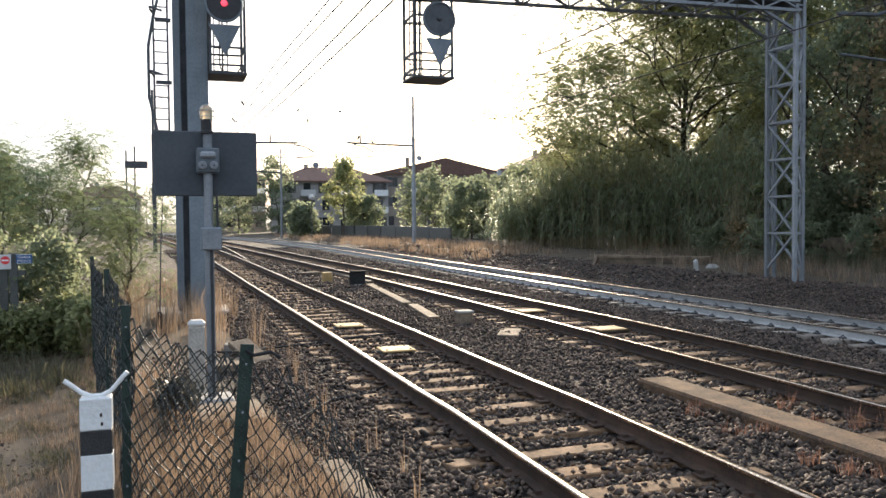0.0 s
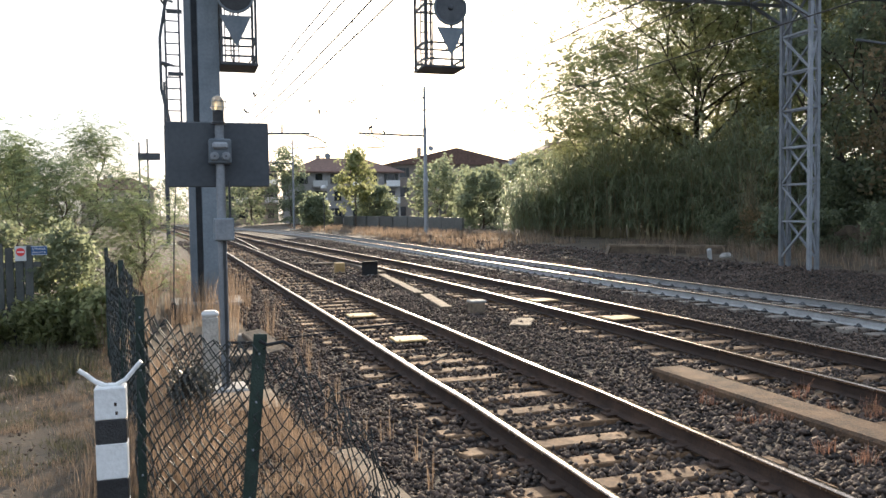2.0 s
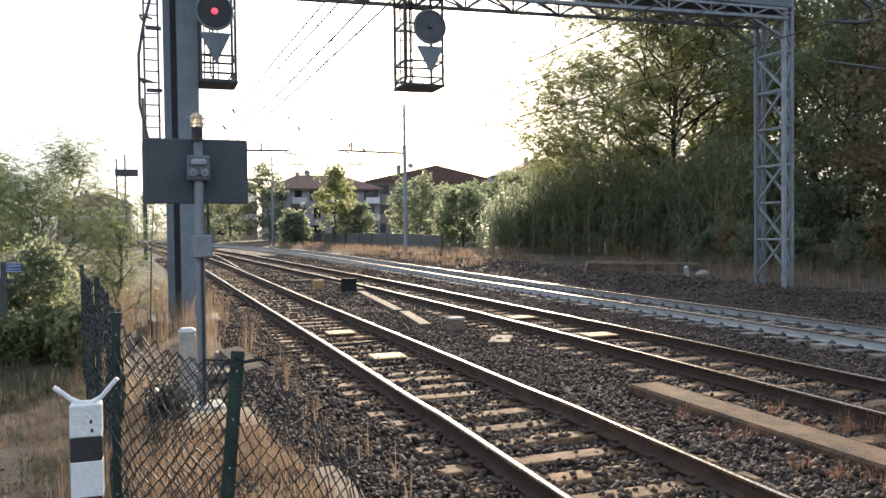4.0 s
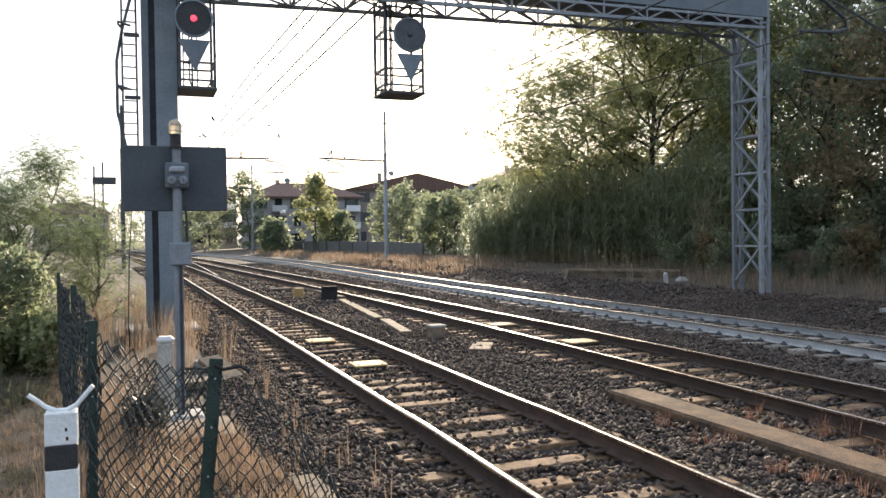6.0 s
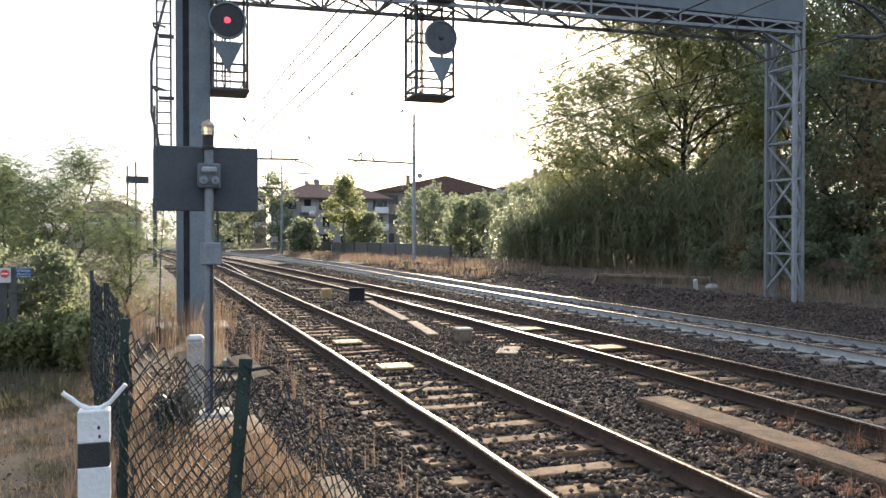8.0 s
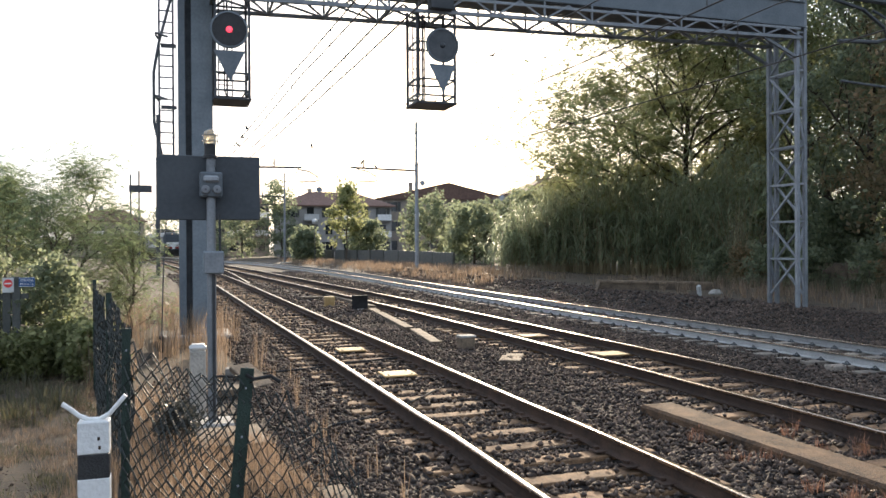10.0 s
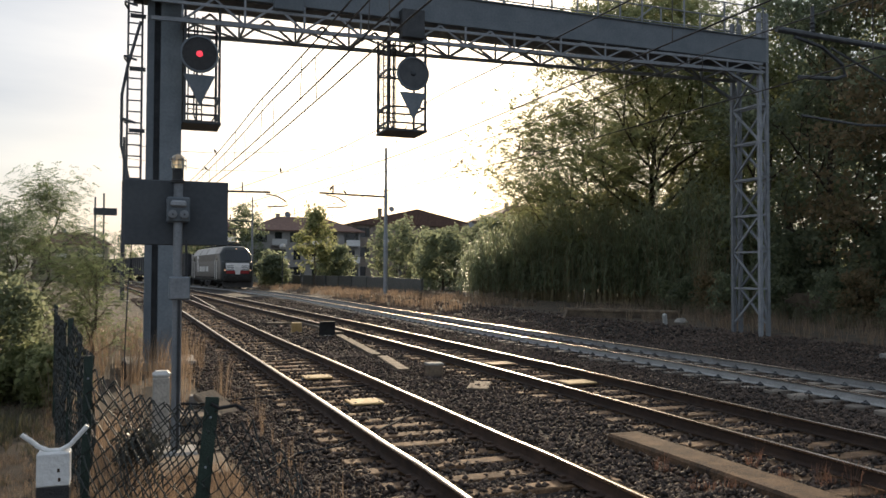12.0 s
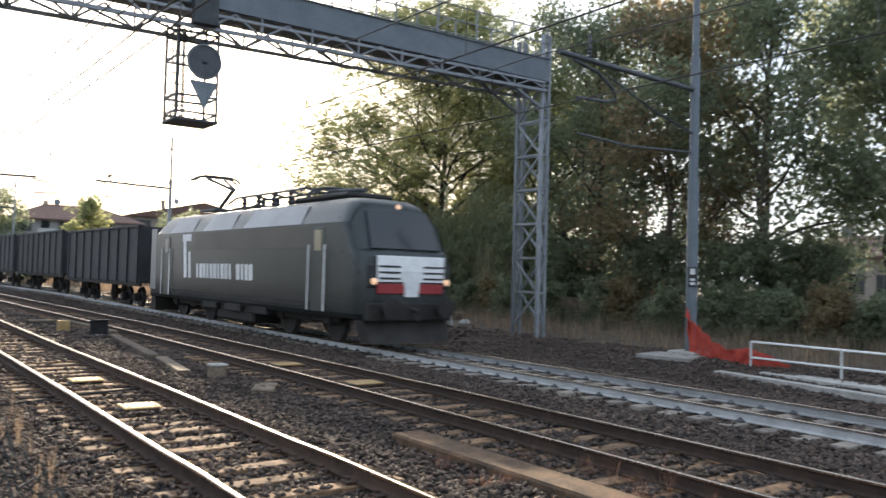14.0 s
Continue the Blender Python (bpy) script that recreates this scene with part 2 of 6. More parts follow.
    def sweep(self, outline, path, close=True):
        """An outline of (sideways, up) pairs drawn along a path; sideways is square to the path, level."""
        path = [Vector(p) for p in path]
        o, n = len(self.v), len(outline)
        for i, p in enumerate(path):
            d = path[min(i + 1, len(path) - 1)] - path[max(i - 1, 0)]
            side = Vector((d.y, -d.x, 0)).normalized()
            self.v += [tuple(p + side * a + Vector((0, 0, b))) for a, b in outline]
        for i in range(len(path) - 1):
            self.f += [(o + i * n + j, o + i * n + n + j, o + i * n + n + (j + 1) % n, o + i * n + (j + 1) % n) for j in range(n)]
        if close:
            self.f.append(tuple(o + j for j in range(n)))
            self.f.append(tuple(o + (len(path) - 1) * n + j for j in range(n - 1, -1, -1)))
        return self

    def mesh(self, name, mat, smooth=False):
        me = bpy.data.meshes.new(name)
        me.from_pydata(self.v, [], self.f)
        me.materials.append(mat)
        if smooth:
            me.polygons.foreach_set("use_smooth", [True] * len(me.polygons))
            me.set_sharp_from_angle(angle=radians(40))
        me.update()
        return me


def part(name, shape, mat, parent=None, label="", smooth=False):
    """One mesh object, under a thing or on its own."""
    me = shape if isinstance(shape, bpy.types.Mesh) else shape.mesh(name, mat, smooth)
    ob = new(name, me)
    if parent:
        ob.parent = parent
    return tagged(ob, label) if label else ob


def thing(name, label, category, at=(0, 0, 0), rz=0.0, group="", kind=""):
    ob = new(name)
    ob.matrix_basis = pose(*at, 0, 0, rz)
    return tagged(ob, label, category, group, kind)


def sheet(name, verts, quads, mat):
    """A mesh from arrays of corners and of faces with equally many corners each."""
    me = bpy.data.meshes.new(name)
    k = quads.shape[1]
    me.vertices.add(len(verts))
    me.vertices.foreach_set("co", np.ascontiguousarray(verts, np.float32).ravel())
    me.loops.add(quads.size)
    me.loops.foreach_set("vertex_index", np.ascontiguousarray(quads, np.int32).ravel())
    me.polygons.add(len(quads))
    me.polygons.foreach_set("loop_start", np.arange(0, quads.size, k, dtype=np.int32))
    me.materials.append(mat)
    me.update(calc_edges=True)
    return me


# ---- lie of the land ----
def rise(y):
    """The line climbs gently away from the crossing."""
    u = min(max((y - 18) / 42, 0), 1)
    return 0.3 * u * u * (3 - 2 * u)


def line_through(table):
    ys, xs = [a for a, _ in table], [b for _, b in table]
    grid = np.arange(-100, 520, 0.25)
    soft = sum(k * np.interp(grid + d * 5.0, ys, xs) for k, d in zip((0.15, 0.2, 0.3, 0.2, 0.15), (-2, -1, 0, 1, 2)))
    table_x = np.where(grid > 8, soft, xs[0]).tolist()

    def at(y):
        u = min(max((y + 100) * 4, 0), len(table_x) - 2)
        i = int(u)
        return table_x[i] + (table_x[i + 1] - table_x[i]) * (min(u, len(table_x) - 1) - i)
    return at


TRACK_1 = line_through([(-60, 3.55), (9, 3.55), (19, 3.38), (26, 3.12), (33, 2.95), (40, 2.7), (53, 2.1), (65, 1.4), (110, -1.6), (180, -10), (300, -35)])
TRACK_2 = line_through([(-60, 7.87), (16, 7.87), (24, 7.72), (30, 7.33), (37, 6.65), (47, 5.6), (60, 4.75), (75, 3.9), (100, 2.2), (125, -0.6), (180, -9), (300, -34)])
TRACK_3 = line_through([(-60, 12.2), (14, 12.2), (24, 12.0), (34, 11.5), (54, 10.5), (74, 9.4), (84, 8.6), (94, 7.4), (110, 5.3), (125, 2.9), (150, -2), (200, -14), (300, -45), (460, -110)])


def land(x, y):
    """Height of the ground."""
    lo, hi = TRACK_1(y) - 2.0, TRACK_3(y) + 2.3
    bed = -0.235
    left = 0.05 + (-0.35 - 0.05) * min(max((y - 4) / 6, 0), 1)
    right = -0.02 + 0.10 * min(max((x - 17) / 3, 0), 1)
    if x < lo:
        u = min(max((lo - x) / 0.9, 0), 1)
        z = bed + (left - bed) * u
    elif x > hi:
        u = min(max((x - hi) / 0.8, 0), 1)
        z = bed - 0.10 * u + (right - bed + 0.10) * min(max((x - hi - 0.8) / 2.2, 0), 1)
    else:
        z = bed
    far = min(max((math.hypot(x, y) - 150) / 600, 0), 1)
    return z + rise(y) * (1 - far) + 0.03 * noise.noise(Vector((x * 0.7, y * 0.7, 0)))


def ground_sheet():
    xs = [-3000, -1200, -500, -220, -110, -60, -40, -28, -20, -15] + list(np.arange(-12, 34, 0.5)) + [36, 39, 43, 48, 55, 65, 80, 110, 160, 260, 500, 1200, 3000]
    ys = [-3000, -1000, -400, -160, -70, -35, -20, -12, -8, -5] + list(np.arange(-3, 70, 0.5)) + list(np.arange(70, 130, 2.5)) + [135, 145, 160, 180, 210, 250, 320, 450, 800, 1500, 3000]
    sh = Shape()
    sh.v = [(x, y, land(x, y)) for y in ys for x in xs]
    n = len(xs)
    sh.f = [(j * n + i, j * n + i + 1, j * n + n + i + 1, j * n + n + i) for j in range(len(ys) - 1) for i in range(n - 1)]
    me = sh.mesh("ground", EARTH, True)
    me.materials.append(BED)
    for p in me.polygons:
        c = p.center
        if TRACK_1(c.y) - 2.1 < c.x < TRACK_3(c.y) + (6.4 if c.y < 40 else 3.2) and -60 < c.y < 300:
            p.material_index = 1
    tagged(new("ground", me), "dry earth beside the railway with dark crushed-stone bed", "ground", kind="structure")


ground_sheet()

# ---- tracks ----
HEAD = [(-0.036, -0.03), (-0.036, -0.008), (-0.028, -0.001), (0, 0), (0.028, -0.001), (0.036, -0.008), (0.036, -0.03)]
STEM = [(-0.036, -0.0305), (0.036, -0.0305), (0.030, -0.042), (0.010, -0.052), (0.009, -0.135), (0.02, -0.148), (0.070, -0.160), (0.070, -0.172), (-0.070, -0.172), (-0.070, -0.160), (-0.02, -0.148), (-0.009, -0.135), (-0.010, -0.052), (-0.030, -0.042)]


def rail_path(centre, off, y0, y1):
    step = 1.0
    out = []
    y = y0
    while y <= y1:
        d = centre(y + 0.5) - centre(y - 0.5)
        out.append((centre(y) + off, y - off * d, rise(y)))
        y += step if y < 80 else 3.0
    return out


def rail(centre, off, y0, y1, side, parent):
    stem = part("rail", Shape().sweep(STEM, rail_path(centre, off, y0, y1)), side, parent, smooth=False)
    part("running_surface", Shape().sweep(HEAD, rail_path(centre, off, y0, y1)), POLISHED, stem, "bright polished rail head", smooth=True)


def railway_track(centre, label, side, sleeper_mat, y0, y1, sleeper_from, sleeper_to, width, sunk=0.0):
    tr = thing("railway_track", label, "railway track", kind="structure")
    for off in (-0.7525, 0.7525):
        rail(centre, off, y0, y1, side, tr)
    me = Shape().box((0, 0, -0.245), (2.5, width, 0.15), bevel=0.012).mesh("sleeper", sleeper_mat)
    for k in range(int((y1 - y0) / 0.6)):
        y = y0 + 0.6 * k
        ob_pose = pose(centre(y) + random.uniform(-0.03, 0.03), y, rise(y) - sunk + random.uniform(-0.02, 0.01), 0, 0, math.degrees(-(centre(y + 0.5) - centre(y - 0.5))) + random.uniform(-0.8, 0.8))
        if sleeper_from <= y <= sleeper_to:
            ob = new("sleeper", me)
            ob.parent = tr
            ob.matrix_basis = ob_pose
    rest = Shape()
    y = sleeper_to + 0.6
    while y < min(y1, 140):
        rest.box((centre(y), y, -0.245 + rise(y)), (2.5, width, 0.15))
        y += 0.6
    tagged(part("sleepers_far", rest, sleeper_mat, tr), kind="stuff")
    return tr


track_near = railway_track(TRACK_1, "railway track with rusty rails on weathered wooden sleepers", RUST, WOOD, -10, 150, -9.4, 62, 0.24, 0.022)
track_mid = railway_track(TRACK_2, "railway track with dark rusty rails on wooden sleepers", RUST, WOOD, -10, 170, -9.4, 62, 0.24, 0.022)
track_far = railway_track(TRACK_3, "railway track with white-painted rails on concrete sleepers", WHITE_RAIL, PALE_SLEEPER, -20, 440, -12, 66, 0.26)
# a rail of the turnout that leads from the near track to the middle one
rail(line_through([(-60, 3.6), (40, 3.6), (52, 3.55), (64, 3.5), (80, 3.25), (100, 2.2)]), 0.0, 41, 96, RUST, track_near)

# rail fastenings of the far track
clip = Shape().box((-0.11, 0, -0.155), (0.09, 0.12, 0.035), bevel=0.008).box((0.11, 0, -0.155), (0.09, 0.12, 0.035), bevel=0.008)
clip.tube([(-0.1, -0.04, -0.135), (-0.1, 0, -0.105), (-0.1, 0.04, -0.135)], 0.014, 5).tube([(0.1, -0.04, -0.135), (0.1, 0, -0.105), (0.1, 0.04, -0.135)], 0.014, 5)
clip_mesh = clip.mesh("fastening", DARK_STEEL)
for k in range(58):
    y = -20 + 0.6 * (46 + k)
    for off in (-0.7525, 0.7525):
        ob = new("fastening", clip_mesh)
        ob.parent = track_far
        ob.matrix_basis = pose(TRACK_3(y) + off, y, rise(y))
# base plates of the near track
plate_mesh = Shape().box((0, 0, -0.160), (0.34, 0.16, 0.02), bevel=0.004).box((-0.11, 0.04, -0.14), (0.05, 0.05, 0.04)).box((0.11, -0.04, -0.14), (0.05, 0.05, 0.04)).mesh("base_plate", RUST)
for k in range(60):
    y = -10 + 0.6 * (23 + k)
    for off in (-0.7525, 0.7525):
        ob = new("base_plate", plate_mesh)
        ob.parent = track_near
        ob.matrix_basis = pose(TRACK_1(y) + off, y, rise(y))


# ---- ballast ----
def on_sleeper(x, y):
    on = np.zeros(len(x), bool)
    for centre, start in ((TRACK_1, -10), (TRACK_2, -10), (TRACK_3, -20)):
        c = np.array([centre(b) for b in y])
        on |= (np.abs(x - c) < 1.25) & (np.abs((y - start + 0.3) % 0.6 - 0.3) < 0.13)
    return on


def stones(name, count, x0, x1, y0, y1, size, rng, keep):
    """Crushed stone: many small broken lumps, joined."""
    base = np.array([(1, 0, 0), (-1, 0, 0), (0, 1, 0), (0, -1, 0), (0, 0, 1), (0, 0, -1)], float)
    tri = np.array([(0, 2, 4), (2, 1, 4), (1, 3, 4), (3, 0, 4), (2, 0, 5), (1, 2, 5), (3, 1, 5), (0, 3, 5)])
    x, y = rng.uniform(x0, x1, count), y0 + (y1 - y0) * rng.uniform(0, 1, count) ** 1.5
    ok = keep(x, y, rng)
    x, y = x[ok], y[ok]
    n = len(x)
    heap = np.array([0.05 * max(noise.noise(Vector((a * 1.1, b * 1.1, 3))) + 0.25, 0) for a, b in zip(x, y)])
    z = np.array([land(a, b) for a, b in zip(x, y)]) + rng.uniform(-0.012, 0.03, n) + heap
    z = np.where(on_sleeper(x, y), np.maximum(z, -0.18 + np.array([rise(b) for b in y])), z)
    v = base[None] * (1 + rng.uniform(-0.35, 0.35, (n, 6, 1))) + rng.uniform(-0.25, 0.25, (n, 6, 3))
    v *= (rng.uniform(0.55, 1.45, n) * size)[:, None, None] * np.stack([np.ones(n), rng.uniform(0.6, 1, n), rng.uniform(0.5, 0.9, n)], -1)[:, None]
    a = rng.uniform(0, 6.28, n)
    c, s = np.cos(a)[:, None], np.sin(a)[:, None]
    v = np.stack([v[..., 0] * c - v[..., 1] * s, v[..., 0] * s + v[..., 1] * c, v[..., 2]], -1)
    v += np.stack([x, y, z], -1)[:, None]
    f = (tri[None] + 6 * np.arange(n)[:, None, None]).reshape(-1, 3)
    ob = new(name, sheet(name, v.reshape(-1, 3), f, STONE))
    return tagged(ob, "dark grey crushed stone between and beside the rails", "ballast", kind="stuff")


def on_bed(x, y, rng):
    t1 = np.array([TRACK_1(b) for b in y])
    t3 = np.array([TRACK_3(b) for b in y])
    ok = (x > t1 - 2.3) & (x < t3 + 6.3 + rng.uniform(-1.0, 0.6, len(x)))
    for centre, start in ((t1, -10), (np.array([TRACK_2(b) for b in y]), -10), (t3, -20)):
        on = (np.abs(x - centre) < 1.28) & (np.abs((y - start + 0.3) % 0.6 - 0.3) < 0.13)
        strewn = np.array([noise.noise(Vector((a * 1.7, b * 1.7, 12))) for a, b in zip(x, y)])
        bare = np.clip(0.88 - 0.9 * strewn, 0.4, 0.98)
        ok &= ~(on & (rng.uniform(0, 1, len(x)) < bare))
        ok &= np.abs(np.abs(x - centre) - 0.7525) > 0.07
    return ok


rng = np.random.default_rng(5)
stones("ballast_stones", 110000, 1.0, 18.8, 3.0, 22, 0.036, rng, on_bed)
stones("ballast_stones", 38000, -0.5, 18.8, 20, 60, 0.06, rng, on_bed)


stones("ballast_stones", 13000, 1.0, 18.5, -8.0, 4.5, 0.045, rng, on_bed)
by_fence = lambda x, y, rng: (x < 1.9) & (rng.uniform(0, 1, len(x)) < 0.35 + 0.6 * (x > 0.9))
stones("gravel", 15000, -0.35, 1.9, 4.2, 15, 0.024, rng, by_fence)
stones("gravel", 4000, -5.0, -0.5, 2.0, 10, 0.014, rng, lambda x, y, r: x < -1.2 + 0.5 * r.normal(0, 1, len(x)))


# ---- foliage tools ----
def leaves(centres, per, spread, size, rng, long=1.0, flat=0.6):
    """Leaf quads scattered round clump centres; spread and size in metres."""
    c = np.repeat(np.asarray(centres, float), per, axis=0)
    n = len(c)
    d = rng.normal(0, 1, (n, 3))
    d *= (rng.uniform(0, 1, n) ** 0.4 / np.linalg.norm(d, axis=1))[:, None]
    c = c + d * np.array([spread, spread, spread * flat])
    a = rng.normal(0, 1, (n, 3))
    a /= np.linalg.norm(a, axis=1)[:, None]
    b = np.cross(a, rng.normal(0, 1, (n, 3)))
    b /= np.linalg.norm(b, axis=1)[:, None]
    s = size * rng.uniform(0.6, 1.3, n)[:, None]
    a, b = a * s * long, b * s * 0.55
    v = np.stack([c - a, c - 0.1 * a + b, c + a, c - 0.1 * a - b], 1)
    return v.reshape(-1, 3), np.arange(4 * n).reshape(-1, 4)


def limb(sh, p, d, length, r, depth, rng, ends, spread=0.55):
    """A branch that bends and forks; the ends of its twigs are gathered."""
    pts = [Vector(p)]
    d = Vector(d).normalized()
    for _ in range(4):
        d = (d + Vector(rng.normal(0, 0.12, 3)) + Vector((0, 0, 0.04))).normalized()
        pts.append(pts[-1] + d * (length / 4))
    sh.tube(pts if depth else pts[::2], r, (3, 4, 6)[min(depth, 2)], r * 0.55, cap=False)
    if depth <= 1:
        ends += [pts[2], pts[3], pts[4]]
    if depth == 0:
        return
    for k in range(3 if depth > 1 else 4):
        q = pts[2 + (k % 3)]
        side = Vector(rng.normal(0, 1, 3))
        side = (side - d * side.dot(d)).normalized()
        limb(sh, q, d + side * spread * rng.uniform(0.7, 1.6), length * rng.uniform(0.55, 0.8), r * 0.5, depth - 1, rng, ends, spread)


def tree(at, height, crown, seed, leaf, label, per=60, size=0.13, trunk_r=0.16, lean=(0, 0), depth=3, fill=0, low=0.3, category="tree", clump=0.6):
    """A tapered trunk with forking limbs and a crown of many leaves. crown: its half-width."""
    rng = np.random.default_rng(seed)
    tr = thing("tree", label, category, at)
    sh, ends = Shape(), []
    top = Vector((lean[0], lean[1], height * 0.8))
    pts = [Vector((0, 0, -0.3))]
    for k in range(1, 8):
        pts.append(top * (k / 7) + Vector((*rng.normal(0, 0.06 * height / 7, 2), 0)))
    sh.tube(pts, trunk_r, 10, trunk_r * 0.3)
    for k in range(11):
        u = low + (1 - low) * (k + 0.5) / 11
        q = pts[0].lerp(pts[1], 0) if u < 0.1 else pts[min(int(u * 7), 6)].lerp(pts[min(int(u * 7) + 1, 7)], u * 7 % 1)
        w = k * 2.4 + rng.uniform(-0.5, 0.5)
        reach = crown * (0.65 + 0.5 * math.sin(math.pi * min(u * 0.9, 1)))
        limb(sh, q, (math.cos(w), math.sin(w), 0.35 + 0.7 * u), reach * 0.62, trunk_r * 0.42 * (1.15 - 0.6 * u), depth - 1, rng, ends)
    part("trunk", sh, BARK, tr)
    c = np.array([tuple(e) for e in ends])
    if fill:
        u = rng.uniform(low * 0.6, 1.0, fill)
        w = rng.uniform(0, 6.28, fill)
        r = crown * np.sqrt(rng.uniform(0.05, 1, fill)) * np.sqrt(np.clip(1 - ((u - 0.5) / 0.56) ** 2, 0.05, 1))
        c = np.concatenate([c, np.stack([r * np.cos(w) + lean[0] * u, r * np.sin(w) + lean[1] * u, u * height], -1)])
    v, q = leaves(c, per, clump, size, rng)
    part("crown", sheet("crown", v, q, leaf), leaf, tr)
    return tr


def sprays(ends, per, reach, flat, length, leaflet, pairs, rng):
    """Feathered leaves: leaflets in pairs along drooping stalks round the twig ends."""
    c = np.repeat(np.asarray(ends, float), per, axis=0)
    n = len(c)
    c = c + rng.normal(0, 0.5, (n, 3)) * np.array([reach, reach, reach * flat])
    w = rng.uniform(0, 6.28, n)
    a = np.stack([np.cos(w), np.sin(w), rng.normal(0.1, 0.3, n)], -1)
    a /= np.linalg.norm(a, axis=1)[:, None]
    side = np.stack([-np.sin(w), np.cos(w), rng.normal(0, 0.35, n)], -1)
    ln = length * rng.uniform(0.6, 1.25, n)
    t = (np.arange(pairs) + 1.0) / pairs
    root = c[:, None] + a[:, None] * (ln[:, None] * t)[..., None]
    root[..., 2] -= 0.45 * ln[:, None] * t ** 2
    root = root[:, :, None]
    sg = np.array([-1.0, 1.0])[None, None, :, None]
    out = side[:, None, None] * sg * leaflet + a[:, None, None] * leaflet * 0.35
    out = out * rng.uniform(0.7, 1.25, (n, pairs, 2, 1)) + rng.normal(0, 0.2 * leaflet, (n, pairs, 2, 3))
    wide = a[:, None, None] * leaflet * 0.27 + np.array([0, 0, 0.05 * leaflet])
    v = np.stack([root + 0 * out, root + out * 0.9 + wide, root + out * 0.9 - wide], 3)
    return v.reshape(-1, 3), np.arange(n * pairs * 6).reshape(-1, 3)


def robinia(at, height, crown, seed, leaf, label, limbs=16, fork=0.3, trunk_r=0.25, per=12, spray=(0.9, 0.4, 0.3, 0.09, 5), lean=(0, 0), up=(0.25, 1.3), depth=2):
    """A robinia: limbs fan out from a low fork, its feathered leaves lie in layers. spray: reach, flatness, stalk, leaflet, pairs."""
    rng = np.random.default_rng(seed)
    tr = thing("tree", label, "tree", at)
    sh, ends = Shape(), []
    top = Vector((lean[0], lean[1], height * 0.82))
    pts = [Vector((0, 0, -0.3))] + [top * (k / 8) + Vector((*rng.normal(0, 0.012 * height, 2), 0)) for k in range(1, 9)]
    sh.tube(pts, trunk_r, 10, trunk_r * 0.25)
    for k in range(limbs):
        u = fork + (0.97 - fork) * k / limbs
        q = pts[int(u * 8)].lerp(pts[int(u * 8) + 1], u * 8 % 1)
        w = k * 2.4 + rng.uniform(-0.4, 0.4)
        slope = up[0] + (up[1] - up[0]) * ((u - fork) / (1 - fork)) ** 0.8 + rng.uniform(-0.12, 0.12)
        reach = crown * (1.0 - 0.45 * ((u - fork) / (1 - fork)) ** 1.5)
        limb(sh, q, (math.cos(w), math.sin(w), slope), reach * 0.55, trunk_r * 0.45 * (1.1 - 0.6 * u), depth, rng, ends, 0.7)
    part("trunk", sh, BARK, tr)
    v, q = sprays([tuple(e) for e in ends], per, *spray, rng)
    part("crown", sheet("crown", v, q, leaf), leaf, tr)
    return tr


def blades(name, spots, height, per, width, rng, mat, label, category, droop=0.5, radius=0.08):
    """Tufts of bent blades, two faces to a blade, joined."""
    c = np.repeat(np.asarray(spots, float), per, axis=0)
    n = len(c)
    a = rng.uniform(0, 6.28, n)
    out = np.stack([np.cos(a), np.sin(a), 0 * a], -1)
    root = c + out * (rng.uniform(0, radius, n))[:, None]
    h = height * rng.uniform(0.45, 1.15, n)
    b = rng.uniform(0, 1, n) * droop
    mid = root + out * (h * b * 0.35)[:, None] + np.stack([0 * h, 0 * h, h * 0.6], -1)
    tip = root + out * (h * b)[:, None] + np.stack([0 * h, 0 * h, h * (1 - 0.35 * b)], -1)
    w = rng.uniform(0, 6.28, n)
    side = np.stack([np.cos(w), np.sin(w), 0 * w], -1) * width
    v = np.stack([root - side, root + side, mid + side * 0.8, mid - side * 0.8, tip + side * 0.15, tip - side * 0.15], 1).reshape(-1, 3)
    f = np.concatenate([np.array([(0, 1, 2, 3), (3, 2, 4, 5)])[None] + 6 * np.arange(n)[:, None, None]]).reshape(-1, 4)
    return tagged(new(name, sheet(name, v, f, mat)), label, category, kind="stuff")


def spots_in(rng, n, x0, x1, y0, y1, keep=lambda x, y: True):
    out = []
    while len(out) < n:
        x, y = rng.uniform(x0, x1), rng.uniform(y0, y1)
        if keep(x, y):
            out.append((x, y, land(x, y) - 0.01))
    return out


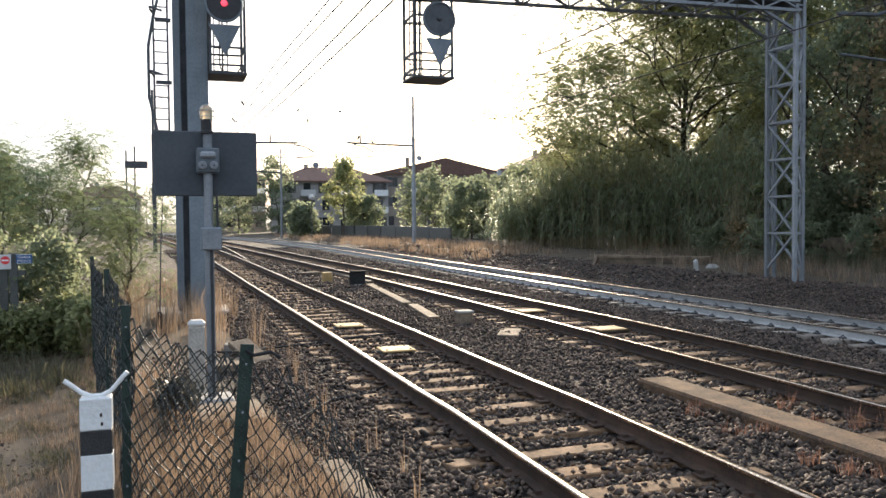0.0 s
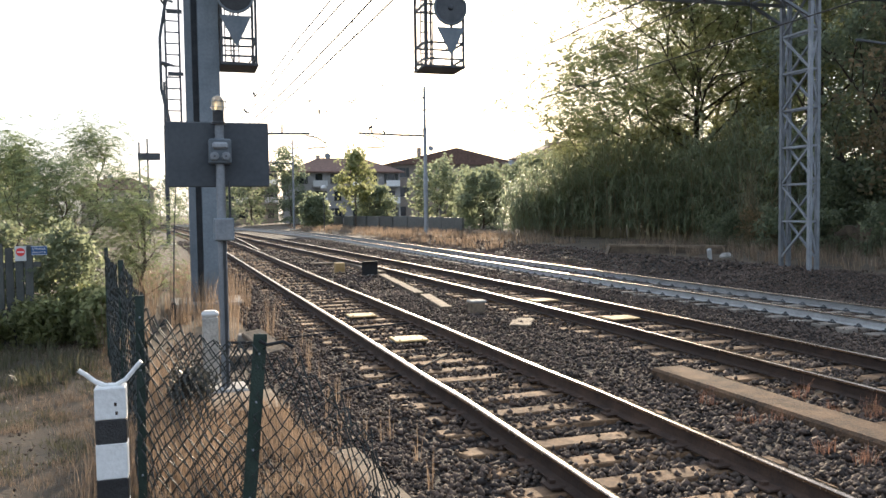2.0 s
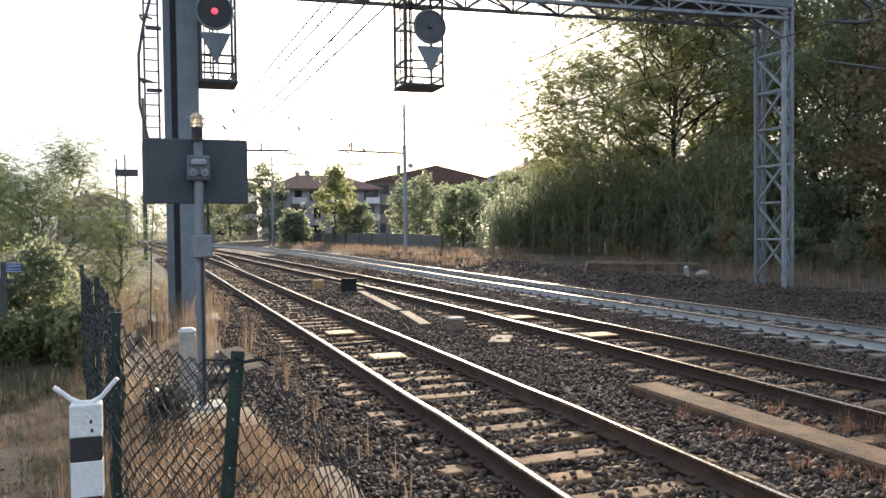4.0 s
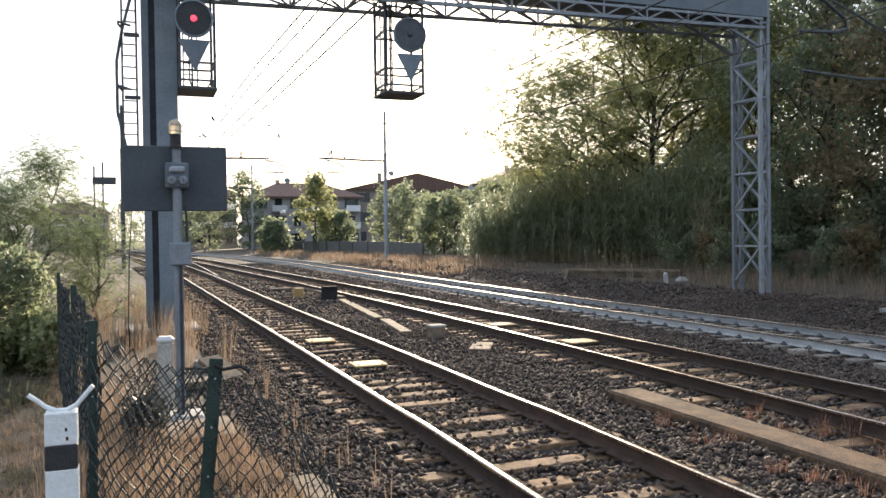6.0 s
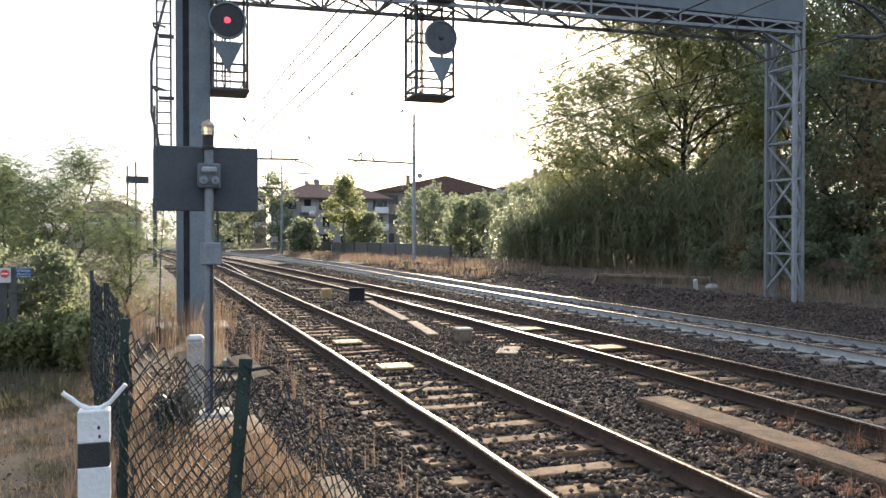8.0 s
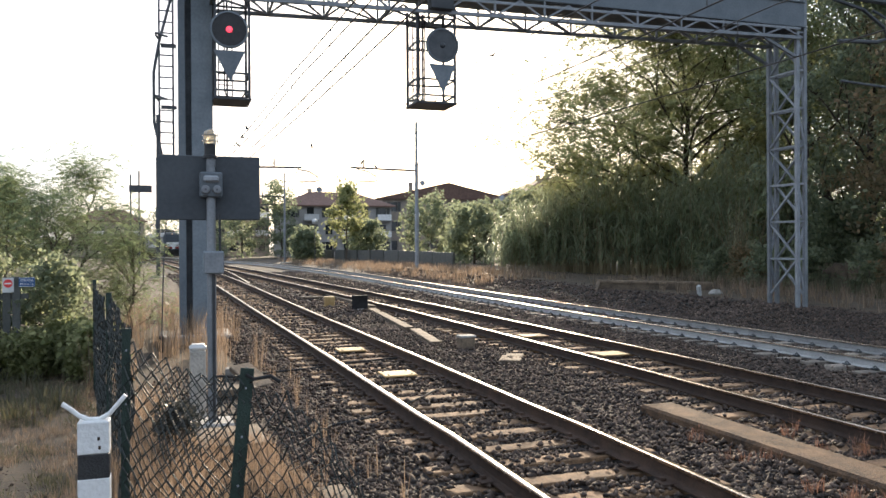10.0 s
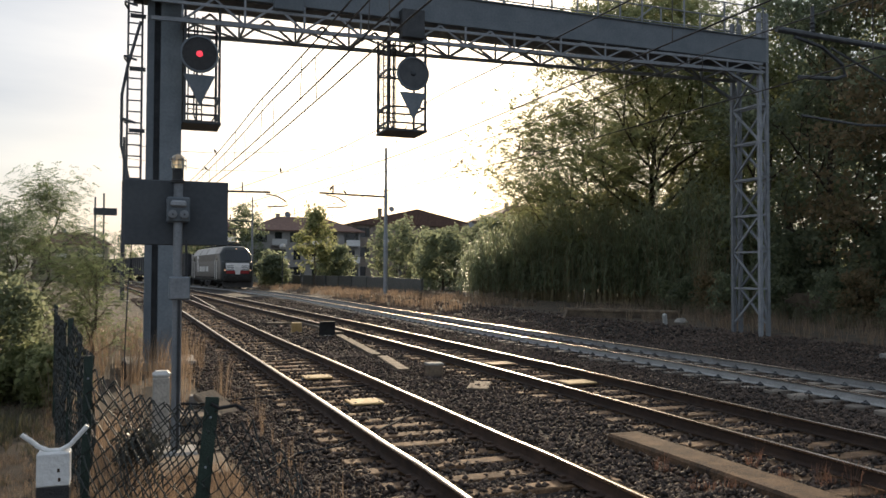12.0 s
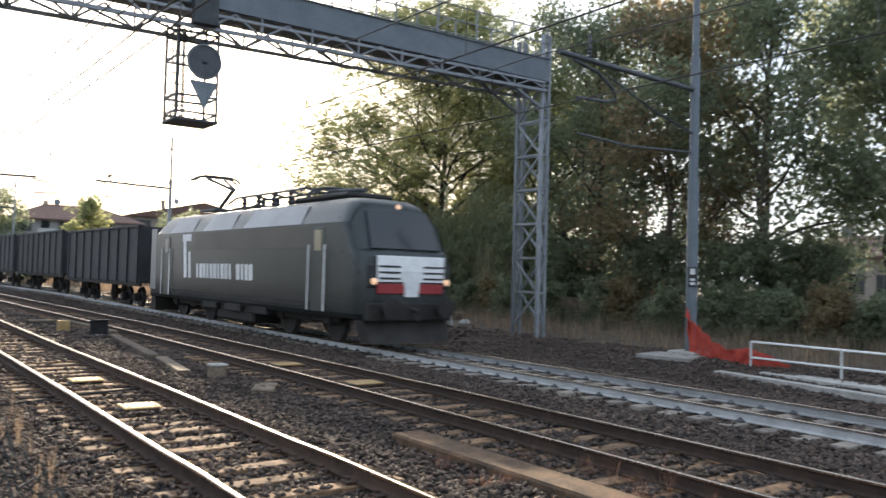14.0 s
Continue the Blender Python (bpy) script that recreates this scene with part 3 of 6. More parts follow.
# ---- signal gantry ----
def signal(x, y, z, lit, seed):
    """A round lamp board with a pointed plate below it, in a hanging cage."""
    s = thing("railway_signal", "round grey railway signal head with a pointed plate, " + ("red light lit" if lit else "dark lens"), "railway signal", (x, y, z))
    turn = Matrix.Rotation(radians(90), 4, "X")
    part("backboard", Shape().lathe((0, 0, 0), [(0.36, -0.03), (0.44, -0.03), (0.45, 0.0), (0.44, 0.05), (0.40, 0.06), (0.40, 0.02), (0.02, 0.02)], 40, turn), GREY_PAINT, s, smooth=True)
    part("face", Shape().lathe((0, 0, 0), [(0.395, 0.021), (0.395, 0.03), (0.0, 0.031)], 40, turn), BLACK_PAINT if lit else DARK_STEEL, s)
    part("lamp_housing", Shape().lathe((0, 0, 0), [(0.16, -0.36), (0.18, -0.33), (0.2, -0.05), (0.2, -0.031)], 20, turn), GREY_PAINT, s, smooth=True)
    part("lens", Shape().lathe((0, 0, 0), [(0.075, 0.031), (0.075, 0.045), (0.05, 0.06), (0.0, 0.065)], 20, turn), RED_LIGHT if lit else GLASS_DARK, s, "red lit lens" if lit else "dark lens", smooth=True)
    tri = Shape()
    tri.add([(-0.37, -0.03, -0.5), (0.37, -0.03, -0.5), (0.02, -0.03, -1.24), (-0.37, 0.0, -0.5), (0.37, 0.0, -0.5), (0.02, 0.0, -1.24)],
            [(0, 2, 1), (3, 4, 5), (0, 1, 4, 3), (1, 2, 5, 4), (2, 0, 3, 5)])
    part("pointer_plate", tri, GREY_PAINT, s)
    return s


def cage(x0, x1, y0, y1, z0, z1, label):
    c = thing("signal_cage", label, "signal cage", (0, 0, 0))
    for x in (x0, x1):
        for y in (y0, y1):
            part("upright", Shape().bar((x, y, z0), (x, y, z1), 0.06), DARK_STEEL, c)
    part("floor_plate", Shape().box(((x0 + x1) / 2, (y0 + y1) / 2, z0), (x1 - x0 + 0.1, y1 - y0 + 0.1, 0.06), bevel=0.01), DARK_STEEL, c)
    for z in (z0 + 0.2, z0 + 0.62, (z0 + z1) / 2 + 0.3, z1 - 0.35):
        part("guard_rail", Shape().bar((x0, y0, z), (x1, y0, z), 0.045).bar((x0, y1, z), (x1, y1, z), 0.045).bar((x0, y0, z), (x0, y1, z), 0.045).bar((x1, y0, z), (x1, y1, z), 0.045), DARK_STEEL, c)
    xm = x0 + 0.42 * (x1 - x0)
    part("upright", Shape().bar((xm, y1, z0), (xm, y1, z1), 0.045), DARK_STEEL, c)
    lad = Shape().bar((x0 + 0.12, y1 - 0.12, z0), (x0 + 0.12, y1 - 0.12, z1), 0.03).bar((x0 + 0.45, y1 - 0.12, z0), (x0 + 0.45, y1 - 0.12, z1), 0.03)
    for k in range(int((z1 - z0) / 0.28)):
        lad.bar((x0 + 0.12, y1 - 0.12, z0 + 0.2 + 0.28 * k), (x0 + 0.45, y1 - 0.12, z0 + 0.2 + 0.28 * k), 0.022)
    part("ladder", lad, DARK_STEEL, c)
    # wire mesh on one side
    net = Shape()
    for k in range(12):
        y = y0 + (y1 - y0) * k / 11
        net.bar((x0 - 0.01, y, z0), (x0 - 0.01, y, z1 - 0.2), 0.008)
    for k in range(30):
        z = z0 + (z1 - z0 - 0.2) * k / 29
        net.bar((x0 - 0.01, y0, z), (x0 - 0.01, y1, z), 0.008)
    part("mesh_side", net, DARK_STEEL, c)
    cab = [(x0 + 0.5 + 0.25 * math.cos(a), y1 - 0.3, z0 + 0.35 + 0.28 * math.sin(a)) for a in np.linspace(math.pi, 2 * math.pi, 9)]
    part("cable_loop", Shape().tube([(cab[0][0], cab[0][1], z1)] + cab, 0.018, 6), BLACK, c)
    return c


def gantry():
    g = thing("signal_gantry", "grey steel signal gantry spanning three railway tracks", "signal gantry", (0, 0, 0))
    base = land(0.5, 20.9)
    # the solid leg: two flanges with a web set back between them
    leg = Shape().box((0.215, 20.7, (9.6 + base) / 2), (0.17, 0.42, 9.6 - base), bevel=0.01)
    part("leg_flange", leg, GREY_PAINT, g)
    part("leg_flange", Shape().box((0.69, 20.7, (9.6 + base) / 2), (0.50, 0.42, 9.6 - base), bevel=0.01), GREY_PAINT, g)
    part("leg_web", Shape().box((0.37, 20.8, (9.6 + base) / 2), (0.15, 0.14, 9.6 - base)), DARK_STEEL, g)
    part("footing", Shape().box((0.5, 20.8, base + 0.02), (1.7, 1.6, 0.35), bevel=0.03), CONCRETE, g)
    # the lattice leg
    x0, x1, y0, y1 = 18.17, 18.45, 19.9, 21.12
    lo = land(18, 20.5) - 0.15
    for x in (x0, x1):
        for y in (y0, y1):
            part("lattice_post", Shape().bar((x, y, lo), (x, y, 10.2), 0.11), GALV, g)
    for k in range(8):
        za, zb = 0.35 + 1.16 * k, 0.35 + 1.16 * (k + 1)
        a, b = (za, zb) if k % 2 else (zb, za)
        lat = Shape()
        for y in (y0, y1):
            lat.bar((x0, y, a), (x1, y, b), 0.06).bar((x0, y, zb), (x1, y, zb), 0.06)
        for x in (x0, x1):
            lo_end, hi_end = (a, b) if x == x0 else (b, a)
            lat.bar((x, y0, lo_end), (x, y1, hi_end), 0.06).bar((x, y0, zb), (x, y1, zb), 0.06)
        part("lattice_brace", lat, GALV, g)
    part("footing", Shape().box((18.1, 20.55, lo - 0.05), (1.2, 1.8, 0.2), bevel=0.03), CONCRETE, g)
    # the girder with its solid sides and the truss under it
    for y in (19.85, 21.0):
        part("girder_plate", Shape().box((9.1, y, 9.0), (18.6, 0.03, 0.72)), GREY_PAINT, g)
        part("girder_flange", Shape().box((9.1, y, 9.378), (18.6, 0.14, 0.03)), GREY_PAINT, g)
        part("girder_flange", Shape().box((9.1, y, 8.622), (18.6, 0.14, 0.03)), GREY_PAINT, g)
    part("walkway_deck", Shape().box((9.1, 20.42, 8.60), (18.6, 1.1, 0.04)), DARK_STEEL, g)
    for y in (19.8, 21.05):
        part("truss_chord", Shape().bar((0.2, y, 7.93), (18.2, y, 8.28), 0.09), GALV, g)
        part("truss_chord", Shape().bar((0.2, y, 8.36), (18.2, y, 8.55), 0.07), GALV, g)
        for k in range(12):
            xa, xb = 0.9 + 1.45 * k, 0.9 + 1.45 * (k + 1)
            web = Shape().bar((xa, y, 7.93 + 0.35 * xa / 18), (xa, y, 8.6), 0.05)
            web.bar((xa, y, 7.93 + 0.35 * xa / 18), ((xa + xb) / 2, y, 8.55), 0.05).bar(((xa + xb) / 2, y, 8.55), (xb, y, 7.93 + 0.35 * xb / 18), 0.05)
            part("truss_web", web, GALV, g)
    for k in range(13):
        xa = 0.9 + 1.45 * k
        if xa < 18:
            cr = Shape().bar((xa, 19.8, 7.93 + 0.35 * xa / 18), (xa, 21.05, 7.93 + 0.35 * xa / 18), 0.05)
            if xa + 1.45 < 18.4:
                cr.bar((xa, 19.8, 7.93 + 0.35 * xa / 18), (xa + 1.45, 21.05, 7.96 + 0.35 * xa / 18), 0.045)
            part("cross_brace", cr, GALV, g)
    for y in (19.85, 21.0):
        for z in (9.9, 10.35):
            part("handrail", Shape().tube([(0.2, y, z), (18.4, y, z)], 0.022, 6), GALV, g)
        for k in range(13):
            part("handrail_post", Shape().bar((0.3 + 1.5 * k, y, 9.35), (0.3 + 1.5 * k, y, 10.37), 0.04), GALV, g)
    for k in range(3, 12, 3):
        part("handrail_brace", Shape().bar((0.3 + 1.5 * k, 21.0, 9.4), (1.5 + 1.5 * k, 21.0, 10.35), 0.04), GALV, g)
    # knee between girder and lattice leg
    for ya, yb in ((19.85, 19.9), (21.0, 21.12)):
        part("knee_brace", Shape().bar((16.7, ya, 8.3), (18.17, yb, 7.7), 0.08), GALV, g)
    part("junction_box", Shape().box((6.6, 19.7, 8.45), (0.62, 0.3, 0.75), bevel=0.02), DARK_STEEL, g)
    part("junction_box", Shape().box((3.4, 19.75, 8.75), (0.75, 0.16, 0.6), bevel=0.02), GREY_PAINT, g)
    # ladder beside the solid leg
    lad = Shape().bar((-0.30, 20.7, 3.6), (-0.30, 20.7, 10.3), 0.05).bar((0.02, 20.7, 3.6), (0.02, 20.7, 10.3), 0.05)
    for k in range(24):
        lad.bar((-0.30, 20.7, 3.7 + 0.27 * k), (0.02, 20.7, 3.7 + 0.27 * k), 0.03)
    part("ladder", lad, DARK_STEEL, g)
    for z in (3.9, 5.4, 6.9, 8.2):
        part("ladder_bracket", Shape().box((-0.08, 20.7, z), (0.36, 0.1, 0.08)).tube([(-0.30, 20.7, z + 0.15), (-0.37, 20.5, z + 0.2), (-0.37, 20.3, z + 0.2), (-0.1, 20.2, z + 0.1)], 0.03, 5), DARK_STEEL, g)
    part("conduit", Shape().tube([(-0.02, 20.45, 8.0), (-0.3, 20.45, 6.9), (-0.42, 20.45, 6.2), (-0.42, 20.45, 5.0), (-0.25, 20.45, 4.2)], 0.035, 6), DARK_STEEL, g)
    return g


gantry()
cage(6.05, 7.08, 20.0, 20.95, 5.73, 8.3, "dark steel service cage hanging below the gantry")
cage(0.98, 1.78, 20.0, 20.95, 5.57, 8.4, "dark steel service cage beside the gantry leg")
signal(6.67, 19.82, 7.2, False, 1)
signal(1.30, 19.82, 7.18, True, 2)


# ---- level crossing light seen from behind ----
def crossing_light():
    s = thing("crossing_light", "back of a dark crossing light board with amber lamp", "crossing light", (0, 0, 0))
    base = land(0.47, 10.7)
    part("board", Shape().box((0.46, 10.80, 2.75), (1.27, 0.05, 0.83), bevel=0.012), PANEL_BACK, s)
    part("post", Shape().tube([(0.47, 10.66, base - 0.2), (0.47, 10.66, 3.12)], 0.058, 12), GALV, s, smooth=True)
    part("clamp_plate", Shape().box((0.47, 10.66, 2.78), (0.28, 0.19, 0.32), bevel=0.02), GREY_PAINT, s)
    part("lamp_back", Shape().box((0.47, 10.545, 2.85), (0.19, 0.05, 0.085), bevel=0.03), GALV, s)
    for dx in (-0.07, 0.07):
        turn = Matrix.Translation((0.47 + dx, 10.565, 2.715)) @ Matrix.Rotation(radians(90), 4, "X")
        part("lamp_back", Shape().lathe((0, 0, 0), [(0.055, 0), (0.055, 0.03), (0.045, 0.04), (0.0, 0.042)], 18, turn), GALV, s, smooth=True)
        part("bolt", Shape().box((0.47 + dx, 10.518, 2.715), (0.022, 0.012, 0.022), bevel=0.004), DARK_STEEL, s)
    part("beacon_base", Shape().lathe((0.46, 10.64, 3.12), [(0.085, 0), (0.085, 0.03), (0.07, 0.04), (0.07, 0.16), (0.075, 0.18)], 18), BLACK_PAINT, s, smooth=True)
    part("beacon_lens", Shape().lathe((0.46, 10.64, 3.30), [(0.078, 0), (0.08, 0.1), (0.07, 0.15), (0.046, 0.175), (0, 0.18)], 18), AMBER, s, "amber glass lamp", smooth=True)
    guard = Shape()
    for k in range(6):
        w = k * math.pi / 3
        guard.tube([(0.46 + 0.098 * math.cos(w), 10.64 + 0.098 * math.sin(w), 3.28), (0.46 + 0.098 * math.cos(w), 10.64 + 0.098 * math.sin(w), 3.43), (0.46, 10.64, 3.50)], 0.005, 5)
    for z in (3.34, 3.41):
        guard.tube([(0.46 + 0.1 * math.cos(w), 10.64 + 0.1 * math.sin(w), z) for w in np.linspace(0, 2 * math.pi, 17)], 0.005, 5)
    part("lamp_guard", guard, GALV, s)
    jb = part("junction_box", Shape().box((0.49, 10.56, 1.79), (0.25, 0.17, 0.29), bevel=0.015), GREY_PAINT, s)
    part("box_lid", Shape().box((0.49, 10.468, 1.79), (0.22, 0.012, 0.26), bevel=0.004), GALV, jb)
    part("conduit", Shape().tube([(0.57, 10.6, 2.4), (0.575, 10.6, 1.9)], 0.014, 6).tube([(0.49, 10.56, 1.66), (0.49, 10.57, 0.6), (0.49, 10.57, base)], 0.018, 6), DARK_STEEL, s)
    part("footing", Shape().box((0.47, 10.66, base - 0.02), (0.55, 0.5, 0.25), bevel=0.03), CONCRETE, s)
    return s


crossing_light()


# ---- chain-link fence ----
def chain_link(parent, a0, a1, b0, b1, bulge, seed):
    """Woven wire between the foot a0-b0 and the top a1-b1; bulge: how far it sags out of its plane."""
    a0, a1, b0, b1 = Vector(a0), Vector(a1), Vector(b0), Vector(b1)
    w, h = 0.046, 0.064
    cols = int((b1 - a1).length / w) if (b1 - a1).length > (b0 - a0).length else int((b0 - a0).length / w)
    rows = int(max((a1 - a0).length, (b1 - b0).length) / h)
    flat = (b0 - a0).cross(a1 - a0).normalized()
    sh = Shape()
    for i in range(cols):
        pts = []
        for j in range(rows + 1):
            u, v = (i + (i + j) % 2) / cols, j / rows
            p = a0.lerp(b0, u).lerp(a1.lerp(b1, u), v)
            sag = bulge * math.sin(math.pi * u) * (0.4 + 0.6 * v) + 0.07 * noise.noise(Vector((u * 4 + seed, v * 4, 0.5)))
            p += flat * sag + Vector((0, 0, -0.07 * math.sin(math.pi * u) * v + 0.03 * v * noise.noise(Vector((u * 5, seed, 2)))))
            p += Vector((0.012 * noise.noise(Vector((i * 0.7, j * 0.9, seed))), 0, 0.014 * noise.noise(Vector((i * 0.8, j * 0.6, seed + 9)))))
            pts.append(p)
        sh.tube(pts, 0.0062, 4, cap=False)
    return tagged(part("chain_link", sh, WIRE, parent), kind="stuff")


def fence_post(parent, foot, top, wide=0.055):
    p = Shape()
    a, b = Vector(foot), Vector(top)
    p.bar(a, b, wide, 0.012).bar(a + Vector((0, 0.022, 0)), b + Vector((0, 0.022, 0)), 0.012, 0.045)
    po = part("fence_post", p, GREEN_POST, parent)
    for k in range(4):
        q = a.lerp(b, 0.25 + 0.22 * k)
        part("bolt", Shape().box(q + Vector((0, -0.012, 0)), (0.014, 0.012, 0.014), bevel=0.003), GALV, po)
    return po


fence = thing("fence", "torn green chain-link fence on leaning green steel posts", "fence")
P4, P3, P2, P1 = (-1.2, 14.0), (-0.63, 9.0), (-0.31, 5.8), (0.40, 5.26)
fence_post(fence, (*P4, -0.5), (*P4, 1.47))
fence_post(fence, (*P3, -0.4), (*P3, 1.52))
fence_post(fence, (*P2, -0.2), (P2[0] + 0.02, P2[1], 1.44))
fence_post(fence, (0.335, 5.26, -0.2), (0.46, 5.26, 1.21), 0.085)
chain_link(fence, (*P4, -0.33), (*P4, 1.42), (*P3, -0.25), (*P3, 1.48), 0.05, 3)
chain_link(fence, (*P3, -0.25), (*P3, 1.48), (*P2, 0.0), (P2[0] + 0.02, P2[1], 1.38), -0.08, 5)
chain_link(fence, (*P2, 0.0), (P2[0] + 0.02, P2[1], 1.38), (0.36, 5.25, -0.02), (0.45, 5.25, 1.16), 0.06, 8)
drape = [(0.45, 5.25, 1.16), (0.70, 5.16, 1.07), (0.90, 5.08, 0.90), (1.10, 4.97, 0.60), (1.26, 4.88, 0.27), (1.36, 4.82, 0.02)]
for k in range(5):
    (xa, ya, za), (xb, yb, zb) = drape[k], drape[k + 1]
    chain_link(fence, (xa - 0.09 * (k == 0), ya, -0.10), (xa, ya, za), (xb, yb, -0.10), (xb, yb, zb), 0.0, 11 + k)
chain_link(fence, (P2[0], P2[1] + 0.12, 0.0), (P2[0] + 0.02, P2[1] + 0.06, 1.33), (0.36, 5.33, -0.02), (0.44, 5.3, 1.10), -0.09, 15)
part("tension_wire", Shape().tube([(0.45, 5.25, 1.17), (0.5, 5.24, 1.14), (0.6, 5.2, 1.16), (0.66, 5.2, 1.12)], 0.012, 6), BLACK, fence)


# ---- barrier rest ----
def barrier_rest():
    z0 = land(-0.28, 3.39) - 0.05
    s = thing("barrier_rest", "black and white banded post with a forked white top", "post", (-0.28, 3.39, 0))
    edges = [1.315, 1.19, 1.095, 0.955, 0.86, 0.72, 0.625, 0.485, 0.39, 0.25, 0.155, z0]
    for k in range(len(edges) - 1):
        hi, lo = edges[k], edges[k + 1]
        if hi > lo:
            sx = 0.115
            part("band", Shape().box((0, 0, (hi + lo) / 2), (sx, 0.09, hi - lo), bevel=0.004), BLACK_PAINT if k % 2 else WHITE_PAINT, s, "black band" if k % 2 else "white band")
    fork = [(-0.115, 0, 1.385), (-0.085, 0, 1.362), (-0.055, 0, 1.335), (-0.02, 0, 1.318), (0.02, 0, 1.317), (0.055, 0, 1.335), (0.085, 0, 1.37), (0.115, 0, 1.405)]
    part("fork", Shape().tube(fork, 0.0095, 8), WHITE_PAINT, s, "bent white rod", smooth=True)
    for k in range(2):
        part("chip", Shape().box((0.022 - 0.003 * k, -0.046, 1.215 + 0.035 * k), (0.009, 0.004, 0.014), bevel=0.0015), RUST, s)


barrier_rest()


# ---- trackside pieces ----
def block(name, label, category, c, s, mat, rz=0.0, bevel=0.015, tilt=None):
    sh = Shape().box((0, 0, 0), s, bevel=bevel)
    ob = part(name, sh, mat)
    ob.matrix_basis = pose(*c, *(tilt or (0, 0)), rz)
    return tagged(ob, label, category)


pil = thing("concrete_pillar", "short pale concrete pillar with a rounded cap beside the post", "pillar", (0.31, 11.25, land(0.31, 11.25)))
part("shaft", Shape().box((0, 0, 0.46), (0.21, 0.2, 1.0), bevel=0.02), CONCRETE, pil)
part("cap", Shape().box((0, 0, 0.99), (0.225, 0.215, 0.1), bevel=0.04), WHITE_PAINT, pil)
block("junction_box", "small pale grey box on the ground by the track", "box", (0.98, 14.2, land(0.98, 14.2) + 0.1), (0.30, 0.25, 0.22), CONCRETE)
block("concrete_slab", "tilted broken concrete slab lying on dry ground", "concrete slab", (1.2, 13.4, -0.14), (0.36, 1.15, 0.10), OLD_CONCRETE, 14, tilt=(10, -6))
block("concrete_slab", "flat worn concrete slab by the post", "concrete slab", (0.75, 13.0, -0.25), (0.9, 0.7, 0.12), OLD_CONCRETE, 8)
block("concrete_slab", "flat worn concrete slab by the post", "concrete slab", (0.62, 9.7, -0.27), (0.8, 1.0, 0.10), OLD_CONCRETE, 3)
block("concrete_slab", "narrow concrete cover lying along the ballast", "concrete slab", (1.42, 5.9, land(1.42, 5.9) + 0.02), (0.28, 2.4, 0.10), OLD_CONCRETE, 5)
block("concrete_kerb", "long thick concrete slab covered in dust between tracks", "concrete slab", (6.03, 6.15, -0.215), (0.48, 5.9, 0.24), DUSTY, 0.5, 0.03)
for c, s, rz in (((6.33, 30.6, -0.16), (0.24, 7.6, 0.10), 2.0), ((6.05, 23.2, -0.17), (0.26, 6.6, 0.10), -5.0), ((5.68, 18.3, -0.18), (0.27, 2.9, 0.10), -7.0), ((6.2, 14.3, -0.2), (0.42, 1.0, 0.06), -28.0), ((5.3, 32.5, -0.16), (0.9, 0.5, 0.08), 15.0)):
    block("cable_trough_cover", "dusty concrete cable trough cover sunk in the ballast", "trough cover", (c[0], c[1], c[2] + rise(c[1])), s, OLD_CONCRETE, rz)
m = thing("track_marker", "small concrete marker block with a pale top", "marker", (5.98, 16.25, 0))
part("block", Shape().box((0, 0, -0.12), (0.32, 0.28, 0.26), bevel=0.02), OLD_CONCRETE, m)
part("cap", Shape().box((0, 0, 0.03), (0.36, 0.32, 0.05), bevel=0.015), CONCRETE, m)
for x, y, sx, mat in ((3.52, 12.85, 0.56, YELLOW), (3.43, 16.2, 0.56, YELLOW)):
    b = thing("track_beacon", "pale yellow plastic beacon plate between the rails", "track beacon", (x, y, rise(y)), group="beacon plates")
    part("plate", Shape().box((0, 0, -0.135), (sx, 0.52, 0.035), bevel=0.012), mat, b)
    part("bracket", Shape().box((0, 0, -0.175), (0.62, 0.2, 0.045), bevel=0.008), DARK_STEEL, b)
    for dx in (-0.2, 0.2):
        for dy in (-0.18, 0.18):
            part("bolt", Shape().lathe((dx, dy, -0.118), [(0.018, 0), (0.018, 0.012), (0.0, 0.014)], 6), DARK_STEEL, b)
for x, y in ((8.02, 17.3), (8.1, 13.85)):
    b = thing("track_beacon", "flat ochre beacon plate between dark rusty rails", "track beacon", (x, y, 0), group="beacon plates")
    part("plate", Shape().box((0, 0, -0.15), (0.62, 0.5, 0.03), bevel=0.01), YELLOW, b)
    part("bracket", Shape().box((0, 0, -0.178), (0.7, 0.22, 0.03), bevel=0.006), DARK_STEEL, b)
dw = thing("dwarf_signal", "low black signal board standing between tracks", "signal", (5.93, 26.5, rise(26.5)), 8)
part("board", Shape().box((0, 0, 0.06), (0.56, 0.06, 0.5), bevel=0.02), BLACK, dw)
part("hood", Shape().box((0, -0.08, 0.29), (0.5, 0.14, 0.03), bevel=0.01), BLACK, dw)
part("foot", Shape().box((0, 0, -0.22), (0.3, 0.2, 0.14), bevel=0.02), CONCRETE, dw)
block("junction_box", "weathered yellow-grey box on the ballast", "box", (5.25, 28.4, -0.03 + rise(28.4)), (0.34, 0.3, 0.36), YELLOW)
part_cable = Shape().tube([(0.55, 13.6, -0.12), (0.9, 13.3, -0.1), (1.5, 13.9, -0.16), (2.4, 14.4, -0.2), (3.2, 14.6, -0.16), (4.2, 15.0, -0.18), (4.9, 15.6, -0.2)], 0.02, 6)
tagged(part("cable", part_cable, BLACK), "black rubber cable lying across the ballast", "cable")
tagged(part("cable", Shape().tube([(1.3, 8.9, -0.2), (1.8, 9.6, -0.17), (2.3, 9.9, -0.19), (3.1, 10.6, -0.16), (4.0, 11.8, -0.19)], 0.014, 6), BLACK), "thin black cable lying across the ballast", "cable")

